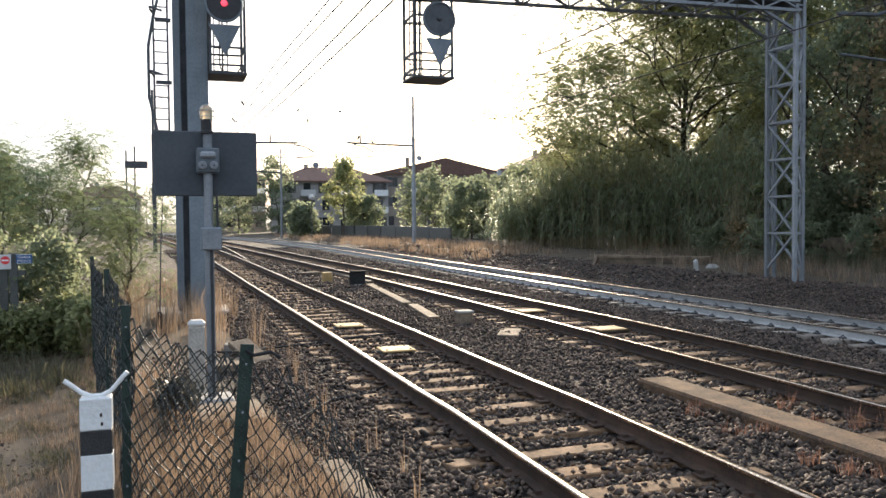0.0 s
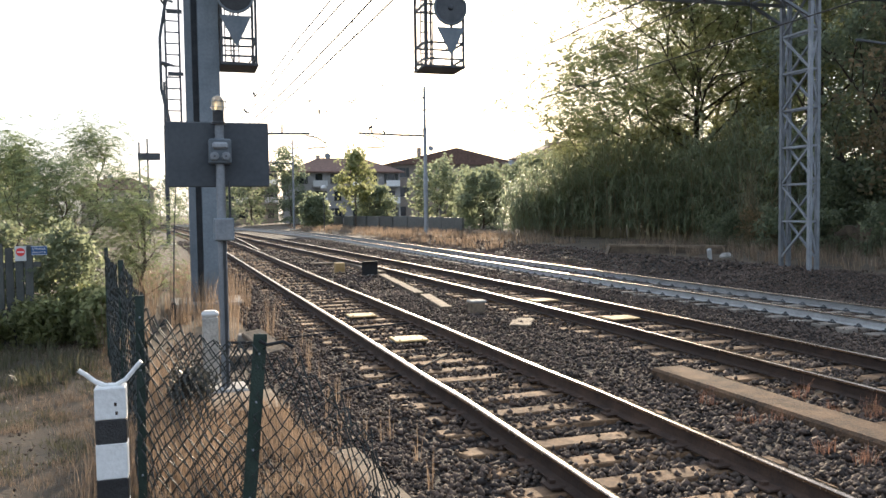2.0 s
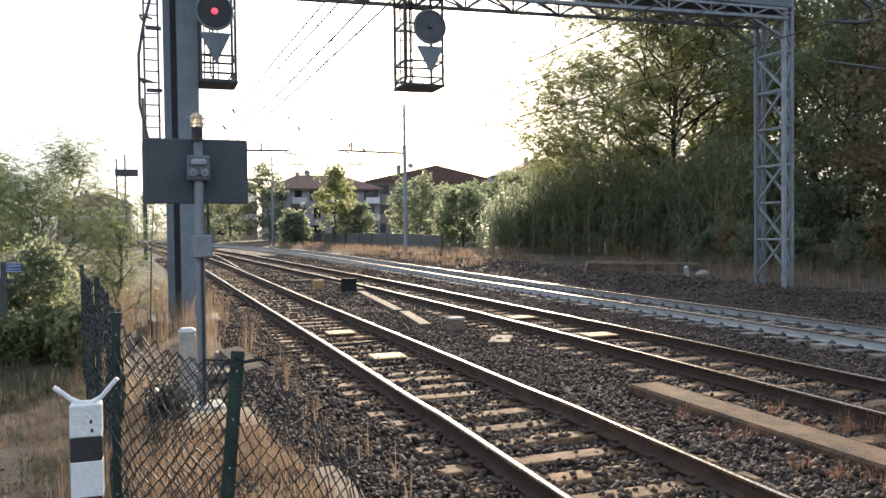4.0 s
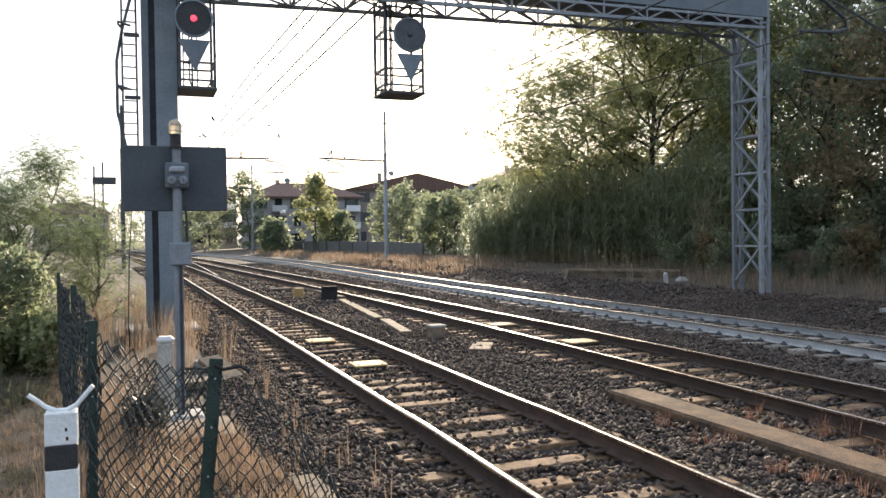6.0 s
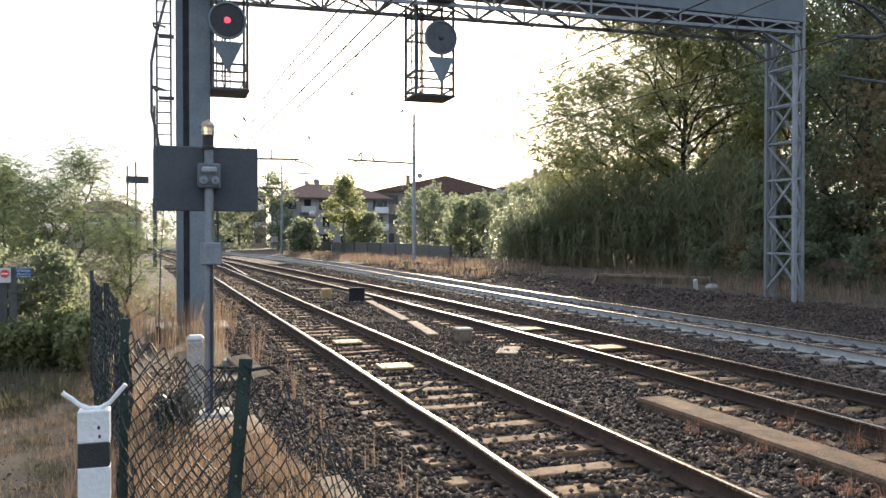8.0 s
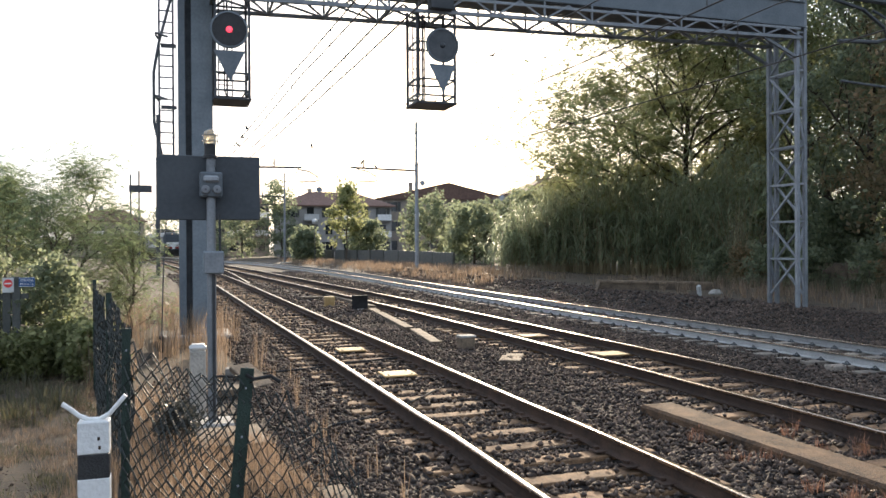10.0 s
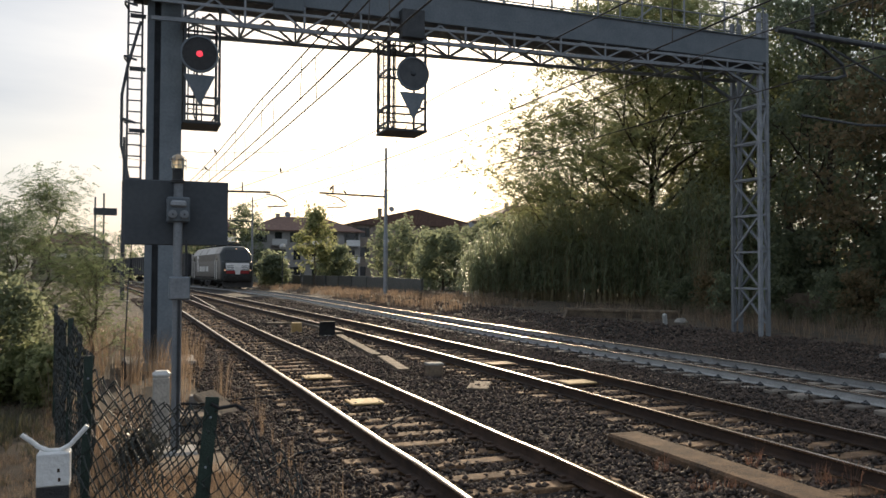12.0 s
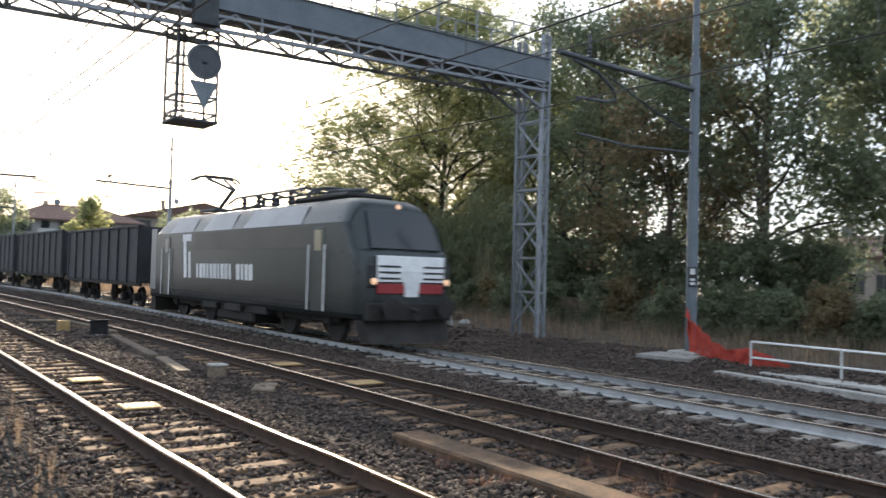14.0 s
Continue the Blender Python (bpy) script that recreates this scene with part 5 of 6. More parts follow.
tree((0.03, 8.3, land(0.03, 8.3)), 0.62, 0.27, 190, WITHERED, "dark withered shrub behind the fence", 2, 0.035, 0.02, (0, 0), 3, 0, 0.1, "shrub", 0.1)
for k, (x, y, h, c) in enumerate(((28.3, 6.5, 3.6, 1.8), (28.0, 10.5, 3.2, 1.8), (29.2, 16.8, 3.4, 1.8), (27.9, 19.0, 3.4, 1.9), (28.2, 23.5, 3.8, 2.0), (27.9, 28.0, 3.6, 2.0))):
    tree((x, y, 0), h, c, 170 + k, LEAF_DARK, "dark undergrowth behind the boundary wall", 22, 0.12, 0.06, (0, 0), 2, 130, 0.05, "shrub", 0.5)
brng = np.random.default_rng(71)
for k in range(15):
    tree((24.9 + brng.uniform(-0.5, 0.4), 3.5 + 2.05 * k + brng.uniform(-0.5, 0.5), 0), brng.uniform(1.2, 2.1), brng.uniform(0.8, 1.2), 200 + k, LEAF_AUTUMN if k % 4 == 1 else LEAF_DARK, "dull bramble thicket growing against the boundary wall", 9, 0.09, 0.03, (0, 0), 2, 90, 0.04, "shrub", 0.32)
hedge = thing("garden_wall", "long dark garden wall beyond the far verge", "wall", kind="structure")
for k in range(12):
    y = 58 + 4.2 * k
    part("wall_bay", Shape().box((TRACK_3(y) + 9.2, y, land(15, y) + 0.6), (0.2, 4.15, 1.4), rz=3.0, bevel=0.02), SHUTTER, hedge)
# far belt
for k, (x, y, h, c, mat, low) in enumerate(((17.4, 84, 9.0, 2.2, LEAF, 0.35), (14.4, 92, 3.6, 1.8, LEAF_DARK, 0.2), (20.5, 88, 4.6, 2.2, LEAF_DARK, 0.15), (27.0, 86, 7.0, 3.4, LEAF_DARK, 0.12), (31.5, 84, 6.6, 3.0, LEAF_DARK, 0.1), (35.5, 82, 7.0, 3.2, LEAF_DARK, 0.1), (25.0, 66, 5.0, 2.6, LEAF_DARK, 0.1), (29, 62, 6.5, 2.6, LEAF_DARK, 0.1), (14.6, 118, 11.5, 3.0, LEAF_DARK, 0.1), (9.5, 122, 9.0, 4.0, LEAF_DARK, 0.1), (5.0, 135, 9.5, 4.5, LEAF_DARK, 0.1), (39.5, 76, 8.0, 3.2, LEAF, 0.1), (34, 62, 9.5, 3.4, LEAF, 0.1), (-12, 64, 5.4, 3.5, LEAF, 0.1), (1.5, 172, 9.5, 5.5, LEAF_DARK, 0.05), (-5, 190, 10, 5.5, LEAF_DARK, 0.05), (8, 165, 9.5, 5, LEAF_DARK, 0.05), (-17, 66, 8, 5, LEAF_DARK, 0.1), (-26, 80, 8, 6, LEAF_DARK, 0.1))):
    tree((x, y, 0.1), h, c, 100 + k, mat, "distant leafy tree in hazy backlight", 11, 0.2, 0.12, (0, 0), 2, 70 if k == 0 else 190, low, clump=0.7)


def reeds():
    """A stand of giant cane: jointed stems with long hanging leaves."""
    rng = np.random.default_rng(17)
    stems, vs, fs, o = Shape(), [], [], 0
    n = 1350
    u = rng.uniform(0, 1, n)
    x = 20.4 + 7.6 * u + rng.uniform(-0.4, 3.5, n)
    y = 48.5 - 19 * u + rng.uniform(-0.5, 3.0, n)
    h = rng.uniform(2.7, 6.9, n) * (0.75 + 0.35 * np.sin(u * 9.0 + 0.8) ** 2) * np.clip(0.45 + 2.2 * u, 0.45, 1)
    for k in range(n):
        z0 = land(x[k], y[k])
        lean = rng.normal(0, 0.55, 2)
        pts = [Vector((x[k] + lean[0] * t * t, y[k] + lean[1] * t * t, z0 + h[k] * t)) for t in (0, 0.35, 0.7, 1.0)]
        stems.tube(pts, 0.016, 4, 0.006, cap=False)
        m = 17
        t = rng.uniform(0.12, 1.0, m)
        a = rng.uniform(0, 6.28, m)
        root = np.stack([x[k] + lean[0] * t * t, y[k] + lean[1] * t * t, z0 + h[k] * t], -1)
        out = np.stack([np.cos(a), np.sin(a), 0 * a], -1)
        ln = rng.uniform(0.55, 1.15, m)[:, None]
        side = np.stack([-np.sin(a), np.cos(a), 0 * a], -1) * 0.034
        p1 = root + out * ln * 0.26 + np.array([0, 0, 0.42]) * ln
        p2 = root + out * ln * 0.58 + np.array([0, 0, 0.50]) * ln
        p3 = root + out * ln * 0.9 + np.array([0, 0, 0.20]) * ln
        v = np.stack([root - side * 0.6, root + side * 0.6, p1 - side, p1 + side, p2 - side * 0.8, p2 + side * 0.8, p3 - side * 0.1, p3 + side * 0.1], 1).reshape(-1, 3)
        vs.append(v)
        q = np.array([(0, 1, 3, 2), (2, 3, 5, 4), (4, 5, 7, 6)])[None] + 8 * np.arange(m)[:, None, None] + o
        fs.append(q.reshape(-1, 4))
        o += len(v)
    for _ in range(26):
        bx, by = 25.6 + rng.normal(0, 0.35), 31.6 + rng.normal(0, 0.35)
        tip = rng.normal(0, 0.7, 2)
        stems.tube([(bx, by, land(bx, by)), (bx + tip[0] * 0.4, by + tip[1] * 0.4, 1.9), (bx + tip[0], by + tip[1], rng.uniform(3.0, 4.3))], 0.022, 4, 0.008, cap=False)
    r = tagged(part("reed_bed", sheet("reed_bed", np.concatenate(vs), np.concatenate(fs), REED), REED), "tall green giant reeds with hanging leaves", "reeds", kind="stuff")
    tagged(part("canes", stems, CANE, r), kind="stuff")


reeds()

gr = np.random.default_rng(33)
beyond = lambda x, y: x > TRACK_3(y) + 3.2
blades("dry_grass", spots_in(gr, 420, 15.5, 25.5, 6, 34, lambda x, y: beyond(x, y) and x > 18.6), 0.6, 12, 0.008, gr, STRAW, "tall dry straw-coloured grass on the verge", "dry grass", 0.5, 0.2)
blades("dry_grass", spots_in(gr, 520, 12, 22, 38, 100, lambda x, y: x > TRACK_3(y) + 3.6 and x < TRACK_3(y) + 9), 0.5, 14, 0.013, gr, STRAW, "dry straw-coloured grass along the far verge", "dry grass", 0.5, 0.35)
blades("dry_grass", spots_in(gr, 240, 22.5, 25.8, 4, 34), 0.8, 14, 0.009, gr, WEED, "dull green weeds against the boundary wall", "weeds", 0.6, 0.25)
# weeds along the fence and between post and track
blades("dry_grass", spots_in(gr, 330, -0.3, 1.2, 5.5, 9.6, lambda x, y: x < 1.25 - 0.08 * (y - 5.5)), 0.26, 16, 0.0026, gr, STRAW, "dry seeding grass along the fence", "dry grass", 0.35, 0.10)
blades("dry_grass", spots_in(gr, 230, -0.75, 0.25, 5.9, 12, lambda x, y: x < 0.3 - 0.05 * (y - 5)), 0.5, 16, 0.0028, gr, STRAW, "tall dry grass against the fence", "dry grass", 0.3, 0.08)
blades("dry_grass", spots_in(gr, 150, -1.6, 1.6, 14, 30, lambda x, y: x < TRACK_1(y) - 1.9), 0.95, 16, 0.0042, gr, STRAW, "tall dry grass beside the gantry leg", "dry grass", 0.3, 0.15)
blades("dry_grass", spots_in(gr, 1700, -6, -0.35, 2.5, 16.2, lambda x, y: (x < -0.45 - 0.06 * y + 0.3 or y < 5.5) and noise.noise(Vector((x * 0.9, y * 0.9, 6))) > -0.12), 0.11, 20, 0.0022, gr, STRAW, "short trampled dry grass on the path", "dry grass", 0.9, 0.12)
blades("green_grass", spots_in(gr, 1100, -6, -0.8, 5, 16.3, lambda x, y: noise.noise(Vector((x * 0.8, y * 0.8, 2))) > 0.0), 0.10, 18, 0.0035, gr, WEED, "short green grass beside the fence", "grass", 0.8, 0.15)
blades("green_weeds", spots_in(gr, 55, -3.6, -1.3, 12.0, 15.8), 0.32, 24, 0.006, gr, WEED, "leafy green weeds growing by the fence", "weeds", 0.7, 0.2)
blades("dry_weeds", [(6.75 + gr.uniform(-0.25, 0.4), 6.2 + gr.uniform(-1.4, 1.6), -0.22) for _ in range(9)], 0.36, 8, 0.003, gr, RUSSET, "thin dry weeds growing in the ballast", "weeds", 0.4, 0.06)
blades("dry_weeds", [(gr.choice((gr.uniform(5.3, 5.75), gr.uniform(6.32, 7.0))), gr.uniform(3.2, 7.8), -0.2) for _ in range(46)], 0.16, 14, 0.003, gr, RUSSET, "thin dry weeds growing in the ballast", "weeds", 0.8, 0.08)
blades("dry_weeds", spots_in(gr, 26, 1.25, 1.9, 5, 14), 0.4, 7, 0.0025, gr, STRAW, "thin dry weeds growing in the ballast", "weeds", 0.3, 0.05)


# ---- train ----
def wheelset(parent, y, z=0.62, r=0.62):
    for sx in (-1, 1):
        turn = Matrix.Translation((sx * 0.72, y, z)) @ Matrix.Rotation(radians(90 * sx), 4, "Y")
        w = part("wheel", Shape().lathe((0, 0, 0), [(r + 0.03, -0.05), (r + 0.03, -0.02), (r, 0.0), (r - 0.01, 0.09), (r - 0.07, 0.09), (r - 0.09, 0.05), (0.2, 0.03), (0.14, 0.1), (0, 0.1)], 28, turn), UNDER, parent, smooth=True)
        part("axle_box", Shape().box((sx * 0.98, y, z), (0.28, 0.34, 0.34), bevel=0.04), UNDER, parent)


def locomotive():
    """The front looks to -y; its buffer beam lies at y = 0."""
    L, hw = 18.9, 1.5
    t = thing("locomotive", "dark grey electric locomotive with white front mask and lit headlights", "locomotive")
    # level outlines from sole to roof: height, half-width, where the front face lies
    levels = [(0.72, 1.36, 0.66), (0.85, 1.46, 0.58), (1.15, hw, 0.57), (1.65, hw, 0.56), (2.30, hw, 0.59), (2.42, hw, 0.66), (2.50, hw, 0.80), (3.10, hw, 1.13), (3.18, hw, 1.18), (3.48, 1.295, 1.36), (3.70, 1.145, 1.56), (3.84, 0.98, 1.86), (3.90, 0.7, 2.3)]
    sh = Shape()
    for z, w, f in levels:
        turn = [math.pi / 2 * k / 6 for k in range(7)]
        half = [(-w, 0.9)] + [(-w + 0.34 * (1 - math.cos(a)), 0.06 + 0.5 * (1 - math.sin(a))) for a in turn] + [(-0.5, 0.012)]
        end = half + [(-x, y) for x, y in reversed(half)]
        sh.v += [(x, f + y, z) for x, y in end] + [(-x, L - f - y, z) for x, y in end]
    n = 36
    for i in range(len(levels) - 1):
        sh.f += [(i * n + j, i * n + (j + 1) % n, i * n + n + (j + 1) % n, i * n + n + j) for j in range(n)]
    sh.f += [tuple(range(n - 1, -1, -1)), tuple((len(levels) - 1) * n + j for j in range(n))]
    part("body", sh, BODY, t, smooth=True).data.set_sharp_from_angle(angle=radians(23))
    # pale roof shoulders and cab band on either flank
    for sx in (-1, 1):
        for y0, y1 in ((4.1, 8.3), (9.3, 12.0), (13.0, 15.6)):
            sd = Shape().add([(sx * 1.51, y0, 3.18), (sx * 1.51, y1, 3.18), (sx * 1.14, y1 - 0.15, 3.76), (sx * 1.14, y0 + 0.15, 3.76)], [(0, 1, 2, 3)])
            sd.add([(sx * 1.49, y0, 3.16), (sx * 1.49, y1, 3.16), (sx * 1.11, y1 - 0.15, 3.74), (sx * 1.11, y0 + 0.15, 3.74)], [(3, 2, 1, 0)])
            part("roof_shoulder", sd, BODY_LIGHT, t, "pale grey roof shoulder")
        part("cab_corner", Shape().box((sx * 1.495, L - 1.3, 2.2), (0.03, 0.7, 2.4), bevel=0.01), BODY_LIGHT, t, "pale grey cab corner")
        for y in (3.0, L - 3.0):
            d = part("cab_door", Shape().box((sx * 1.502, y, 1.95), (0.03, 0.72, 2.25), bevel=0.01), BODY, t)
            part("door_window", Shape().box((sx * 1.520, y, 2.72), (0.012, 0.42, 0.55), bevel=0.004), AMBER if y < 5 else GLASS_DARK, d)
            for dy in (-0.48, 0.48):
                part("grab_rail", Shape().tube([(sx * 1.56, y + dy, 0.85), (sx * 1.56, y + dy, 2.6)], 0.026, 6), WHITE_PAINT, t)
        # emblem and lettering as plain shapes
        em = part("emblem", Shape().box((0, 0, 0), (0.012, 0.3, 1.35), m=Matrix.Translation((sx * 1.508, 13.75, 2.2)) @ Matrix.Rotation(radians(-8), 4, "X")).box((0, 0, 0), (0.012, 0.95, 0.26), m=Matrix.Translation((sx * 1.508, 13.6, 2.98))), WHITE_PAINT, t, "white emblem")
        part("emblem_stroke", Shape().box((0, 0, 0), (0.012, 0.26, 0.95), m=Matrix.Translation((sx * 1.508, 13.25, 2.0)) @ Matrix.Rotation(radians(-8), 4, "X")), WHITE_PAINT, em)
        for k in range(15):
            if k != 10:
                part("letter_bar", Shape().box((0, 0, 0), (0.012, 0.20 + 0.05 * (k % 3), 0.50), m=Matrix.Translation((sx * 1.508, 12.4 - 0.345 * k, 1.80)) @ Matrix.Rotation(radians(-8), 4, "X")), WHITE_PAINT, t)
        # long upper panel, its lighter warm tone a painted reflection
        part("side_panel", Shape().box((sx * 1.503, 8.0, 2.83), (0.012, 9.4, 0.62), bevel=0.004), SIDE_REFLECTION, t)
        for k in range(3):
            part("equipment_box", Shape().box((sx * 1.25, 7.2 + 2.1 * k, 0.78), (0.3, 1.4, 0.5), bevel=0.03), UNDER, t)
        part("sill", Shape().box((sx * 1.46, L / 2, 1.0), (0.06, L - 5.0, 0.16), bevel=0.01), UNDER, t)
    # front and rear: windscreen, mask, red skirt, lamps, buffers
    for end in (0, 1):
        e = part("cab_front" if end == 0 else "cab_rear", Shape().box((0, 0.56, 1.50), (2.1, 0.08, 0.26), bevel=0.02), BODY_RED, t, "red lower front")
        if end:
            e.matrix_basis = pose(0, L, 0, 0, 0, 180)
        ws = Shape().add([(-1.12, 0.78, 2.52), (1.12, 0.78, 2.52), (0.98, 1.33, 3.5), (-0.98, 1.33, 3.5), (-1.12, 0.84, 2.5), (1.12, 0.84, 2.5), (0.98, 1.39, 3.48), (-0.98, 1.39, 3.48)], [(0, 1, 2, 3), (7, 6, 5, 4), (0, 4, 5, 1), (3, 2, 6, 7), (0, 3, 7, 4), (1, 5, 6, 2)])
        part("windscreen", ws, GLASS_DARK, e)
        part("front_mask", Shape().box((0, 0.55, 2.0), (2.15, 0.08, 0.66), bevel=0.015), WHITE_PAINT, e, "white front mask")
        part("mask_tongue", Shape().add([(-0.3, 0.49, 1.95), (0.3, 0.49, 1.95), (0.2, 0.49, 1.3), (-0.2, 0.49, 1.3), (-0.3, 0.56, 1.95), (0.3, 0.56, 1.95), (0.2, 0.56, 1.3), (-0.2, 0.56, 1.3)], [(3, 2, 1, 0), (4, 5, 6, 7), (0, 1, 5, 4), (2, 3, 7, 6), (1, 2, 6, 5), (3, 0, 4, 7)]), WHITE_PAINT, e)
        for k in range(3):
            for sx in (-1, 1):
                part("mask_stripe", Shape().box((sx * 0.70, 0.505, 2.06 - 0.15 * k), (0.66, 0.02, 0.05)), BLACK_PAINT, e)
        for sx in (-1, 1):
            part("headlight", Shape().lathe((0, 0, 0), [(0.085, 0), (0.085, 0.03), (0.05, 0.05), (0, 0.055)], 16, Matrix.Translation((sx * 1.17, 0.54, 1.68)) @ Matrix.Rotation(radians(90), 4, "X")), HEADLIGHT if end == 0 else GLASS_DARK, e, "lit round headlight" if end == 0 else "", smooth=True)
            part("lamp_pod", Shape().box((sx * 1.17, 0.62, 1.82), (0.30, 0.14, 0.6), bevel=0.04), BLACK_PAINT, e)
            part("buffer", Shape().lathe((0, 0, 0), [(0.11, 0), (0.11, 0.42), (0.27, 0.44), (0.27, 0.48), (0.0, 0.52)], 18, Matrix.Translation((sx * 0.875, 0.55, 1.02)) @ Matrix.Rotation(radians(90), 4, "X")), UNDER, e, smooth=True)
        part("top_light", Shape().lathe((0, 0, 0), [(0.07, 0), (0.07, 0.04), (0, 0.05)], 14, Matrix.Translation((0, 1.28, 3.62)) @ Matrix.Rotation(radians(65), 4, "X")), HEADLIGHT if end == 0 else GLASS_DARK, e)
        part("buffer_beam", Shape().box((0, 0.62, 0.92), (2.7, 0.25, 0.45), bevel=0.03), UNDER, e)
        part("plough", Shape().add([(-1.35, 0.75, 0.7), (1.35, 0.75, 0.7), (1.25, 0.45, 0.14), (-1.25, 0.45, 0.14), (-1.35, 1.2, 0.7), (1.35, 1.2, 0.7), (1.25, 1.0, 0.14), (-1.25, 1.0, 0.14)], [(3, 2, 1, 0), (4, 5, 6, 7), (0, 1, 5, 4), (2, 3, 7, 6), (1, 2, 6, 5), (3, 0, 4, 7)]), UNDER, e)
        part("coupling", Shape().tube([(0, 0.5, 1.0), (0, 0.2, 0.95), (0, 0.15, 0.7)], 0.05, 8), UNDER, e)
    # running gear
    for yc in (4.6, L - 4.6):
        b = part("bogie", Shape().box((-0.95, yc, 0.66), (0.16, 4.2, 0.3), bevel=0.04).box((0.95, yc, 0.66), (0.16, 4.2, 0.3), bevel=0.04).box((0, yc, 0.6), (1.9, 0.6, 0.3)), UNDER, t)
        for dy in (-1.5, 1.5):
            wheelset(b, yc + dy)
    part("transformer_case", Shape().box((0, L / 2, 0.55), (2.5, 3.2, 0.7), bevel=0.08), UNDER, t)
    # roof gear and pantographs
    part("roof_gear", Shape().box((0, 4.4, 3.98), (1.6, 3.4, 0.16), bevel=0.08), UNDER, t)
    part("roof_gear", Shape().box((0.1, 10.4, 3.96), (1.4, 2.6, 0.16), bevel=0.08), UNDER, t)
    for k in range(9):
        part("roof_insulator", Shape().lathe(((-0.5 if k % 2 else 0.5), 6.3 + 0.62 * k, 3.88), [(0.11, 0), (0.06, 0.07), (0.12, 0.14), (0.06, 0.21), (0.12, 0.28), (0.06, 0.35), (0.09, 0.42), (0.04, 0.5)], 10), DARK_STEEL, t)
    for x in (-0.5, 0.5):
        part("roof_line", Shape().tube([(x, 6.0, 4.3), (x, 6.3, 4.38), (x, 11.4, 4.38), (x, 12.2, 4.2)], 0.04, 6), DARK_STEEL, t)
    for k in range(4):
        part("roof_switch", Shape().tube([(-0.55, 6.6 + 1.4 * k, 4.36), (0.0, 6.8 + 1.4 * k, 4.5), (0.55, 6.6 + 1.4 * k, 4.36)], 0.045, 6), DARK_STEEL, t)
    for yc, up in ((13.9, True), (3.8, False)):
        p = part("pantograph", Shape().box((0, yc, 4.05), (1.3, 1.6, 0.1), bevel=0.02), DARK_STEEL, t, "raised pantograph" if up else "folded pantograph")
        k, hd = ((0, yc - 0.95, 4.82), (0, yc + 0.9, 5.42)) if up else ((0, yc - 0.7, 4.2), (0, yc + 0.8, 4.3))
        part("lower_arm", Shape().tube([(0, yc + 0.6, 4.1), k], 0.075, 8), DARK_STEEL, p)
        part("upper_arm", Shape().tube([(-0.05, k[1], k[2]), (-0.35, hd[1], hd[2] - 0.08)], 0.055, 6).tube([(0.05, k[1], k[2]), (0.35, hd[1], hd[2] - 0.08)], 0.055, 6), DARK_STEEL, p)
        for dy in (-0.2, 0.2):
            part("contact_bar", Shape().tube([(-0.95, hd[1] + dy, hd[2] - 0.2), (-0.75, hd[1] + dy, hd[2] - 0.05), (-0.5, hd[1] + dy, hd[2]), (0.5, hd[1] + dy, hd[2]), (0.75, hd[1] + dy, hd[2] - 0.05), (0.95, hd[1] + dy, hd[2] - 0.2)], 0.045, 6), DARK_STEEL, p)
    return t


def wagon():
    """An open-topped steel wagon; its front end lies at y = 0."""
    L = 13.6
    t = thing("freight_wagon", "dark grey high-sided steel freight wagon", "freight wagon", group="wagons behind the locomotive")
    for sx in (-1, 1):
        side = part("side_wall", Shape().box((sx * 1.4, L / 2, 2.45), (0.06, L - 1.2, 2.5)), WAGON, t)
        for k in range(9):
            part("side_rib", Shape().box((sx * 1.46, 0.75 + (L - 1.5) * k / 8, 2.42), (0.08, 0.14, 2.55), bevel=0.015), WAGON, side)
        part("top_rail", Shape().box((sx * 1.43, L / 2, 3.72), (0.16, L - 1.1, 0.12), bevel=0.02), WAGON, side)
        part("sole_bar", Shape().box((sx * 1.35, L / 2, 1.12), (0.14, L - 1.0, 0.26), bevel=0.02), UNDER, t)
        for y in (0.32, L - 0.32):
            part("buffer", Shape().tube([(sx * 0.875, y, 1.02), (sx * 0.875, 0.05 if y < 1 else L - 0.05, 1.02)], 0.14, 12), UNDER, t)
    for y in (0.65, L - 0.65):
        part("end_wall", Shape().box((0, y, 2.45), (2.74, 0.08, 2.5)), WAGON, t)
    part("floor", Shape().box((0, L / 2, 1.2), (2.6, L - 1.1, 0.12)), UNDER, t)
    load = Shape()
    xs, ys = np.linspace(-1.33, 1.33, 7), np.linspace(0.75, L - 0.75, 24)
    load.v = [(x, y, 2.7 + 0.35 * (1 - (x / 1.4) ** 2) + 0.18 * noise.noise(Vector((x, y * 0.9, 3)))) for y in ys for x in xs]
    load.f = [(j * 7 + i, j * 7 + i + 1, j * 7 + 8 + i, j * 7 + 7 + i) for j in range(23) for i in range(6)]
    part("load", load, UNDER, t, "dark heaped load")
    for y in (2.2, 4.0, L - 4.0, L - 2.2):
        wheelset(t, y, 0.46, 0.46)
    return t


loco = locomotive()
loco.scale = (1.03, 1.0, 1.07)
first = wagon()
wagons = [first] + [copy_thing(first, pose(0, 0, 0)) for _ in range(7)]


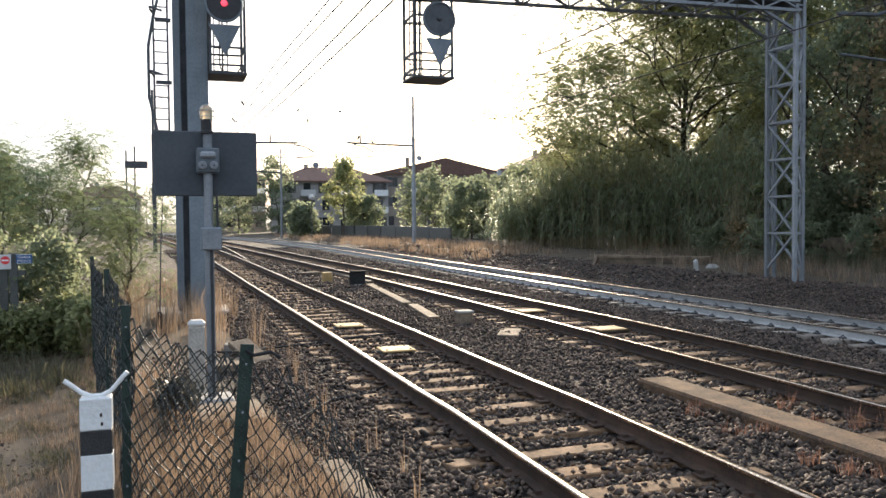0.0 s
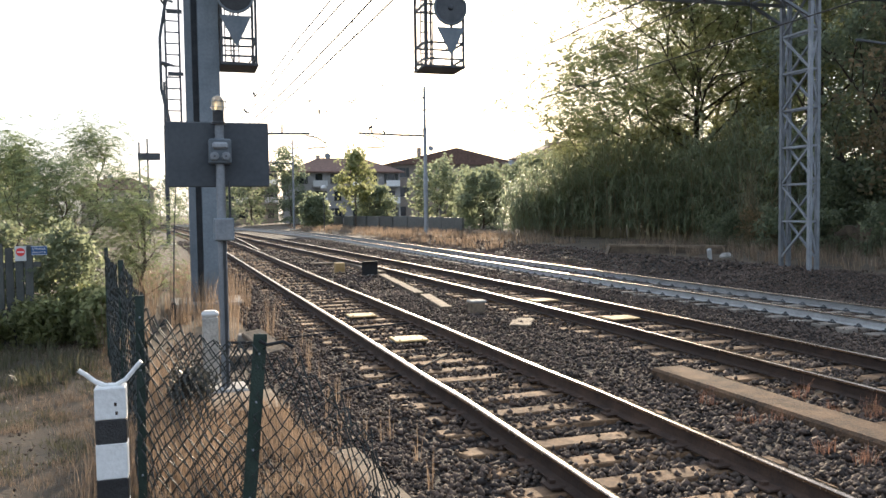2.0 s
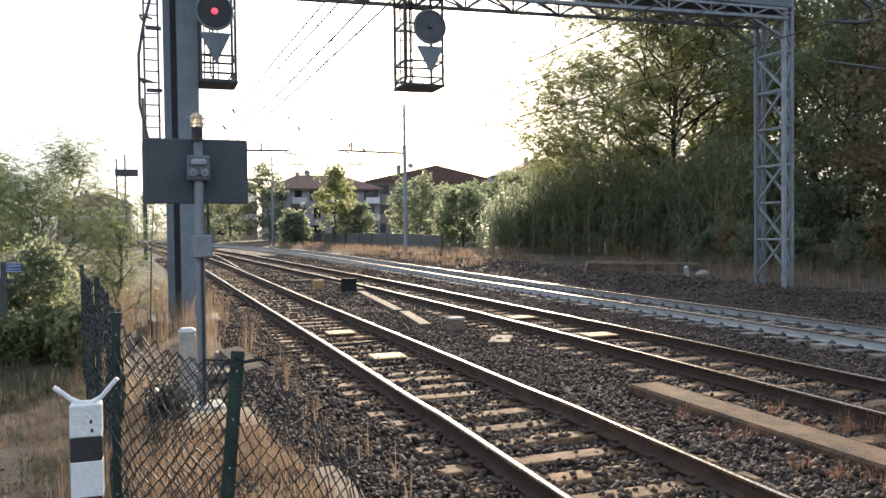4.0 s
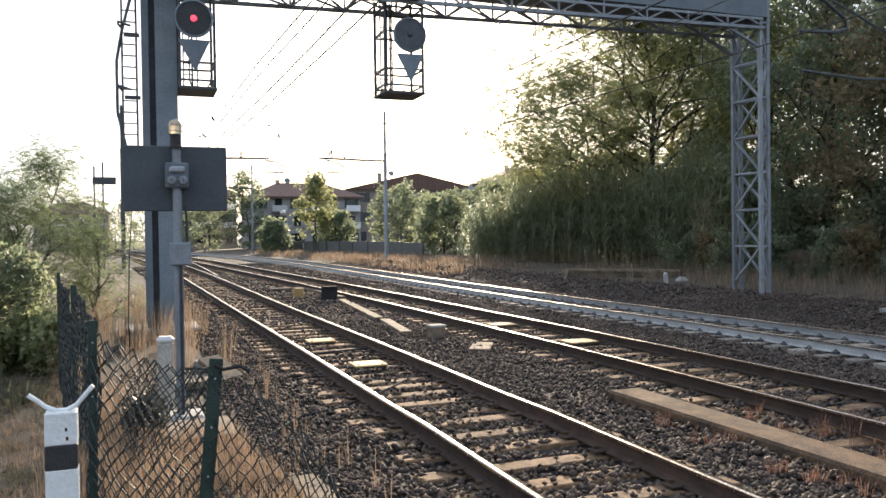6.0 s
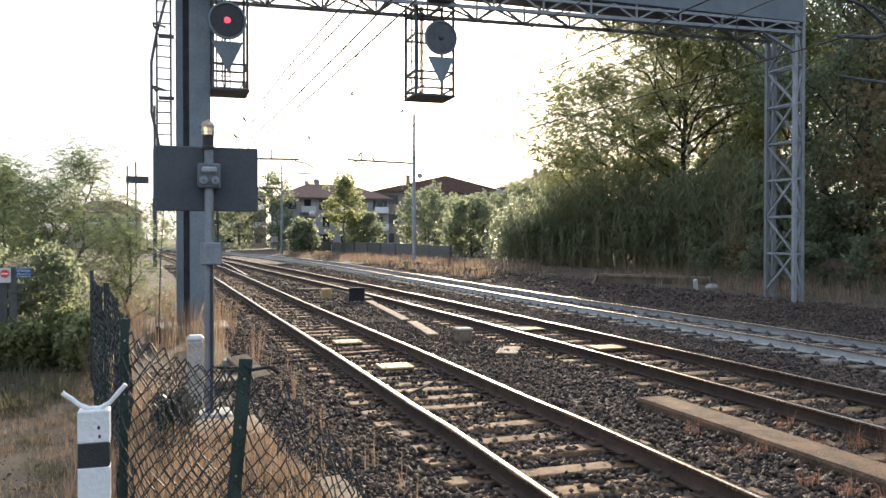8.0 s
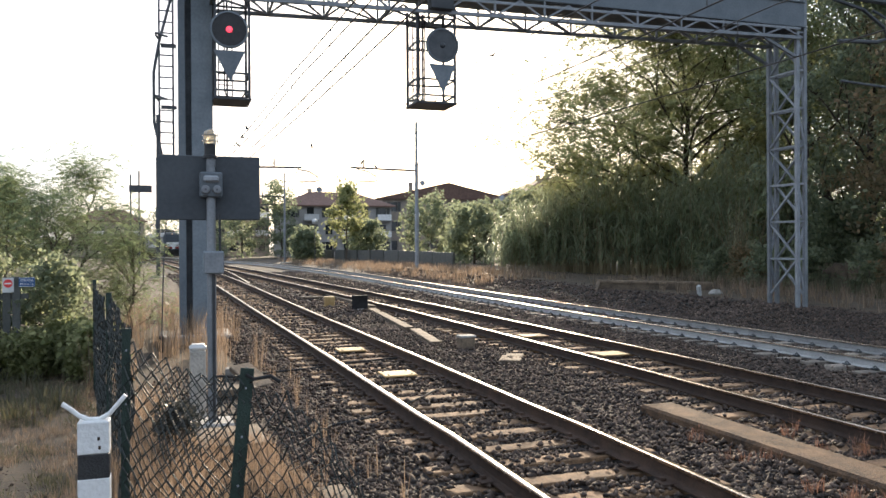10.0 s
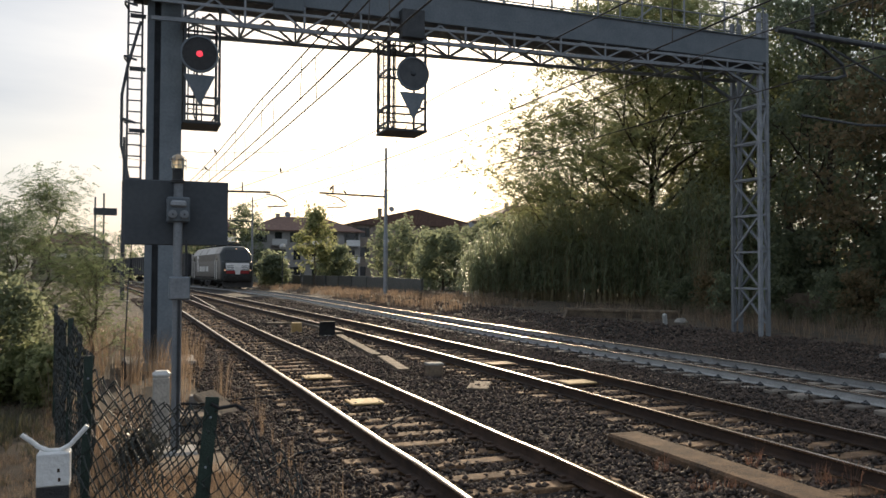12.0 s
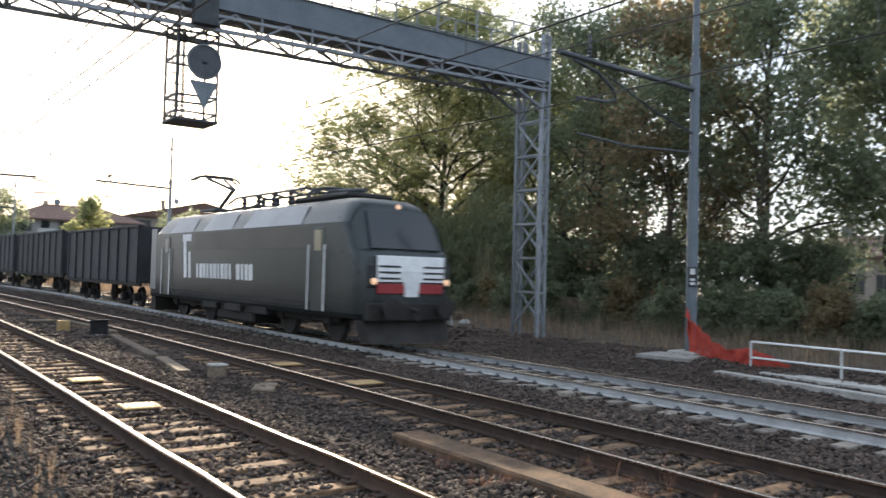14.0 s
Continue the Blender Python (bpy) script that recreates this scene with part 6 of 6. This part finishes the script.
# ---- birds ----
def bird(perched):
    b = thing("bird", "small dark bird sitting on an overhead wire" if perched else "small dark bird flying with spread wings", "bird")
    body = Shape().lathe((0, 0, 0), [(0.008, -0.13), (0.035, -0.08), (0.05, 0.0), (0.045, 0.06), (0.03, 0.09), (0.033, 0.12), (0.02, 0.15), (0.0, 0.165)], 10, Matrix.Rotation(radians(-90 if not perched else -40), 4, "X"))
    part("body", body, BLACK, b, smooth=True)
    if perched:
        part("tail", Shape().box((0, 0, 0), (0.04, 0.14, 0.012), m=Matrix.Translation((0, -0.14, -0.12)) @ Matrix.Rotation(radians(45), 4, "X")), BLACK, b)
        for sx in (-1, 1):
            part("folded_wing", Shape().box((0, 0, 0), (0.015, 0.16, 0.06), bevel=0.006, m=Matrix.Translation((sx * 0.045, -0.03, -0.02)) @ Matrix.Rotation(radians(45), 4, "X")), BLACK, b)
    else:
        part("tail", Shape().add([(-0.02, -0.12, 0), (0.02, -0.12, 0), (0.05, -0.24, 0), (-0.05, -0.24, 0), (0, -0.16, 0.012)], [(0, 1, 4), (1, 2, 4), (2, 3, 4), (3, 0, 4), (3, 2, 1, 0)]), BLACK, b)
        for sx, z in ((-1, 0.10), (1, 0.14)):
            w = Shape().add([(sx * 0.03, 0.06, 0.01), (sx * 0.03, -0.06, 0.01), (sx * 0.17, -0.05, z * 0.7), (sx * 0.32, -0.07, z), (sx * 0.2, 0.06, z * 0.8), (sx * 0.14, 0.0, z * 0.5 + 0.03)], [(0, 1, 5), (1, 2, 5), (2, 3, 4, 5), (4, 0, 5), (0, 4, 3, 2, 1)])
            part("wing", w, BLACK, b)
    return b


birds = [bird(False) for _ in range(5)]
for x, y, z, a in ((3.75, 44.4, 8.43, 20), (3.3, 44.5, 7.5, 70), (7.2, 44.1, 7.55, 160), (9.9, 43.6, 6.6, 200), (10.6, 43.3, 6.4, 30)):
    bird(True).matrix_basis = pose(x, y, z, 0, 0, a)
# the cross wire on which birds sit
tagged(part("span_wire", Shape().tube([(-1.0, 44.6, 8.6), (1.5, 44.5, 8.35), (3.75, 44.4, 8.33), (7.0, 44.0, 8.5), (10.5, 43.4, 8.9), (16.8, 42.5, 9.8)], 0.012, 5), CABLE), "thin span wire hanging across the tracks", "wire")
tagged(part("span_wire", Shape().tube([(-1.0, 44.7, 7.9), (3.3, 44.5, 7.42), (7.2, 44.1, 7.45), (11.0, 43.3, 7.9), (16.8, 42.5, 9.0)], 0.012, 5), CABLE), "thin span wire hanging across the tracks", "wire")


# ---- what moves ----
def train_pose(y):
    """On the far track, with the front at y, looking along the rails."""
    slope = TRACK_3(y + 9) - TRACK_3(y + 1)
    return pose(TRACK_3(y), y, rise(y), 0, 0, math.degrees(-math.atan2(slope, 8.0)))


FLIGHTS = [
    [(0.0, 6.65, 44.06, 8.07), (6.3, 6.65, 44.06, 8.07), (6.6, 6.65, 44.06, 8.07), (6.8, 6.62, 44.01, 8.46), (7.0, 6.78, 43.97, 8.58), (7.2, 7.47, 43.75, 9.27), (7.4, 8.42, 43.46, 9.94), (7.6, 9.45, 43.18, 10.35), (7.8, 9.56, 43.0, 11.09), (14.0, 13.65, 55.0, 24.56)],
    [(0.0, 8.91, 43.67, 8.02), (6.5, 8.91, 43.67, 8.02), (6.8, 8.91, 43.67, 8.02), (7.2, 8.78, 43.69, 8.06), (7.4, 8.55, 43.68, 8.5), (7.6, 8.59, 43.59, 9.04), (7.8, 8.84, 43.47, 9.44), (8.0, 9.4, 43.28, 9.86), (8.2, 10.19, 43.03, 10.26), (14.0, 37.68, 55.03, 18.06)],
    [(0.0, 10.23, 43.49, 7.15), (6.7, 10.23, 43.49, 7.15), (7.0, 10.23, 43.49, 7.15), (7.2, 10.32, 43.35, 8.09), (7.4, 10.09, 43.34, 8.53), (7.6, 10.4, 43.35, 7.98), (7.8, 11.23, 43.08, 8.41), (14.0, 42.11, 55.08, 17.07)],
    [(0.0, -46.0, 70.0, 13.0), (9.2, -4.0, 47.0, 9.0), (10.4, 6.19, 44.19, 7.73), (10.6, 6.94, 44.05, 8.03), (10.8, 7.54, 43.95, 8.04), (11.0, 9.1, 43.63, 8.25), (11.2, 10.65, 43.25, 8.42), (11.4, 12.3, 42.82, 8.37), (14.0, 38.04, 54.82, 10.37)],
    [(0.0, -60.0, 120.0, 16.0), (10.0, 0.5, 56.0, 4.5), (11.0, -1.87, 44.69, 6.97), (11.2, -2.24, 44.54, 8.0), (11.4, -3.32, 44.46, 8.06), (14.0, -20.17, 56.46, 10.45)],
]


def motions():
    times = [0.5 * k for k in range(29)]
    front = lambda t: 17.75 + 30.5 * (14 - t)
    walk(loco, [(t, train_pose(front(t))) for t in times])
    for b, flight in zip(birds, FLIGHTS):
        rows, turn = [], 0.0
        for k, (t, x, y, z) in enumerate(flight):
            n = flight[min(k + 1, len(flight) - 1)]
            if abs(n[1] - x) + abs(n[2] - y) > 0.05:
                turn = max(-150, min(30, math.degrees(math.atan2(-(n[1] - x), n[2] - y))))
            rows.append((t, pose(x, y, z, 0, 0, turn * 0.5 - 40)))
        walk(b, rows)
    for k, w in enumerate(wagons):
        walk(w, [(t, train_pose(front(t) + 19.0 + 13.7 * k)) for t in times])


motions()
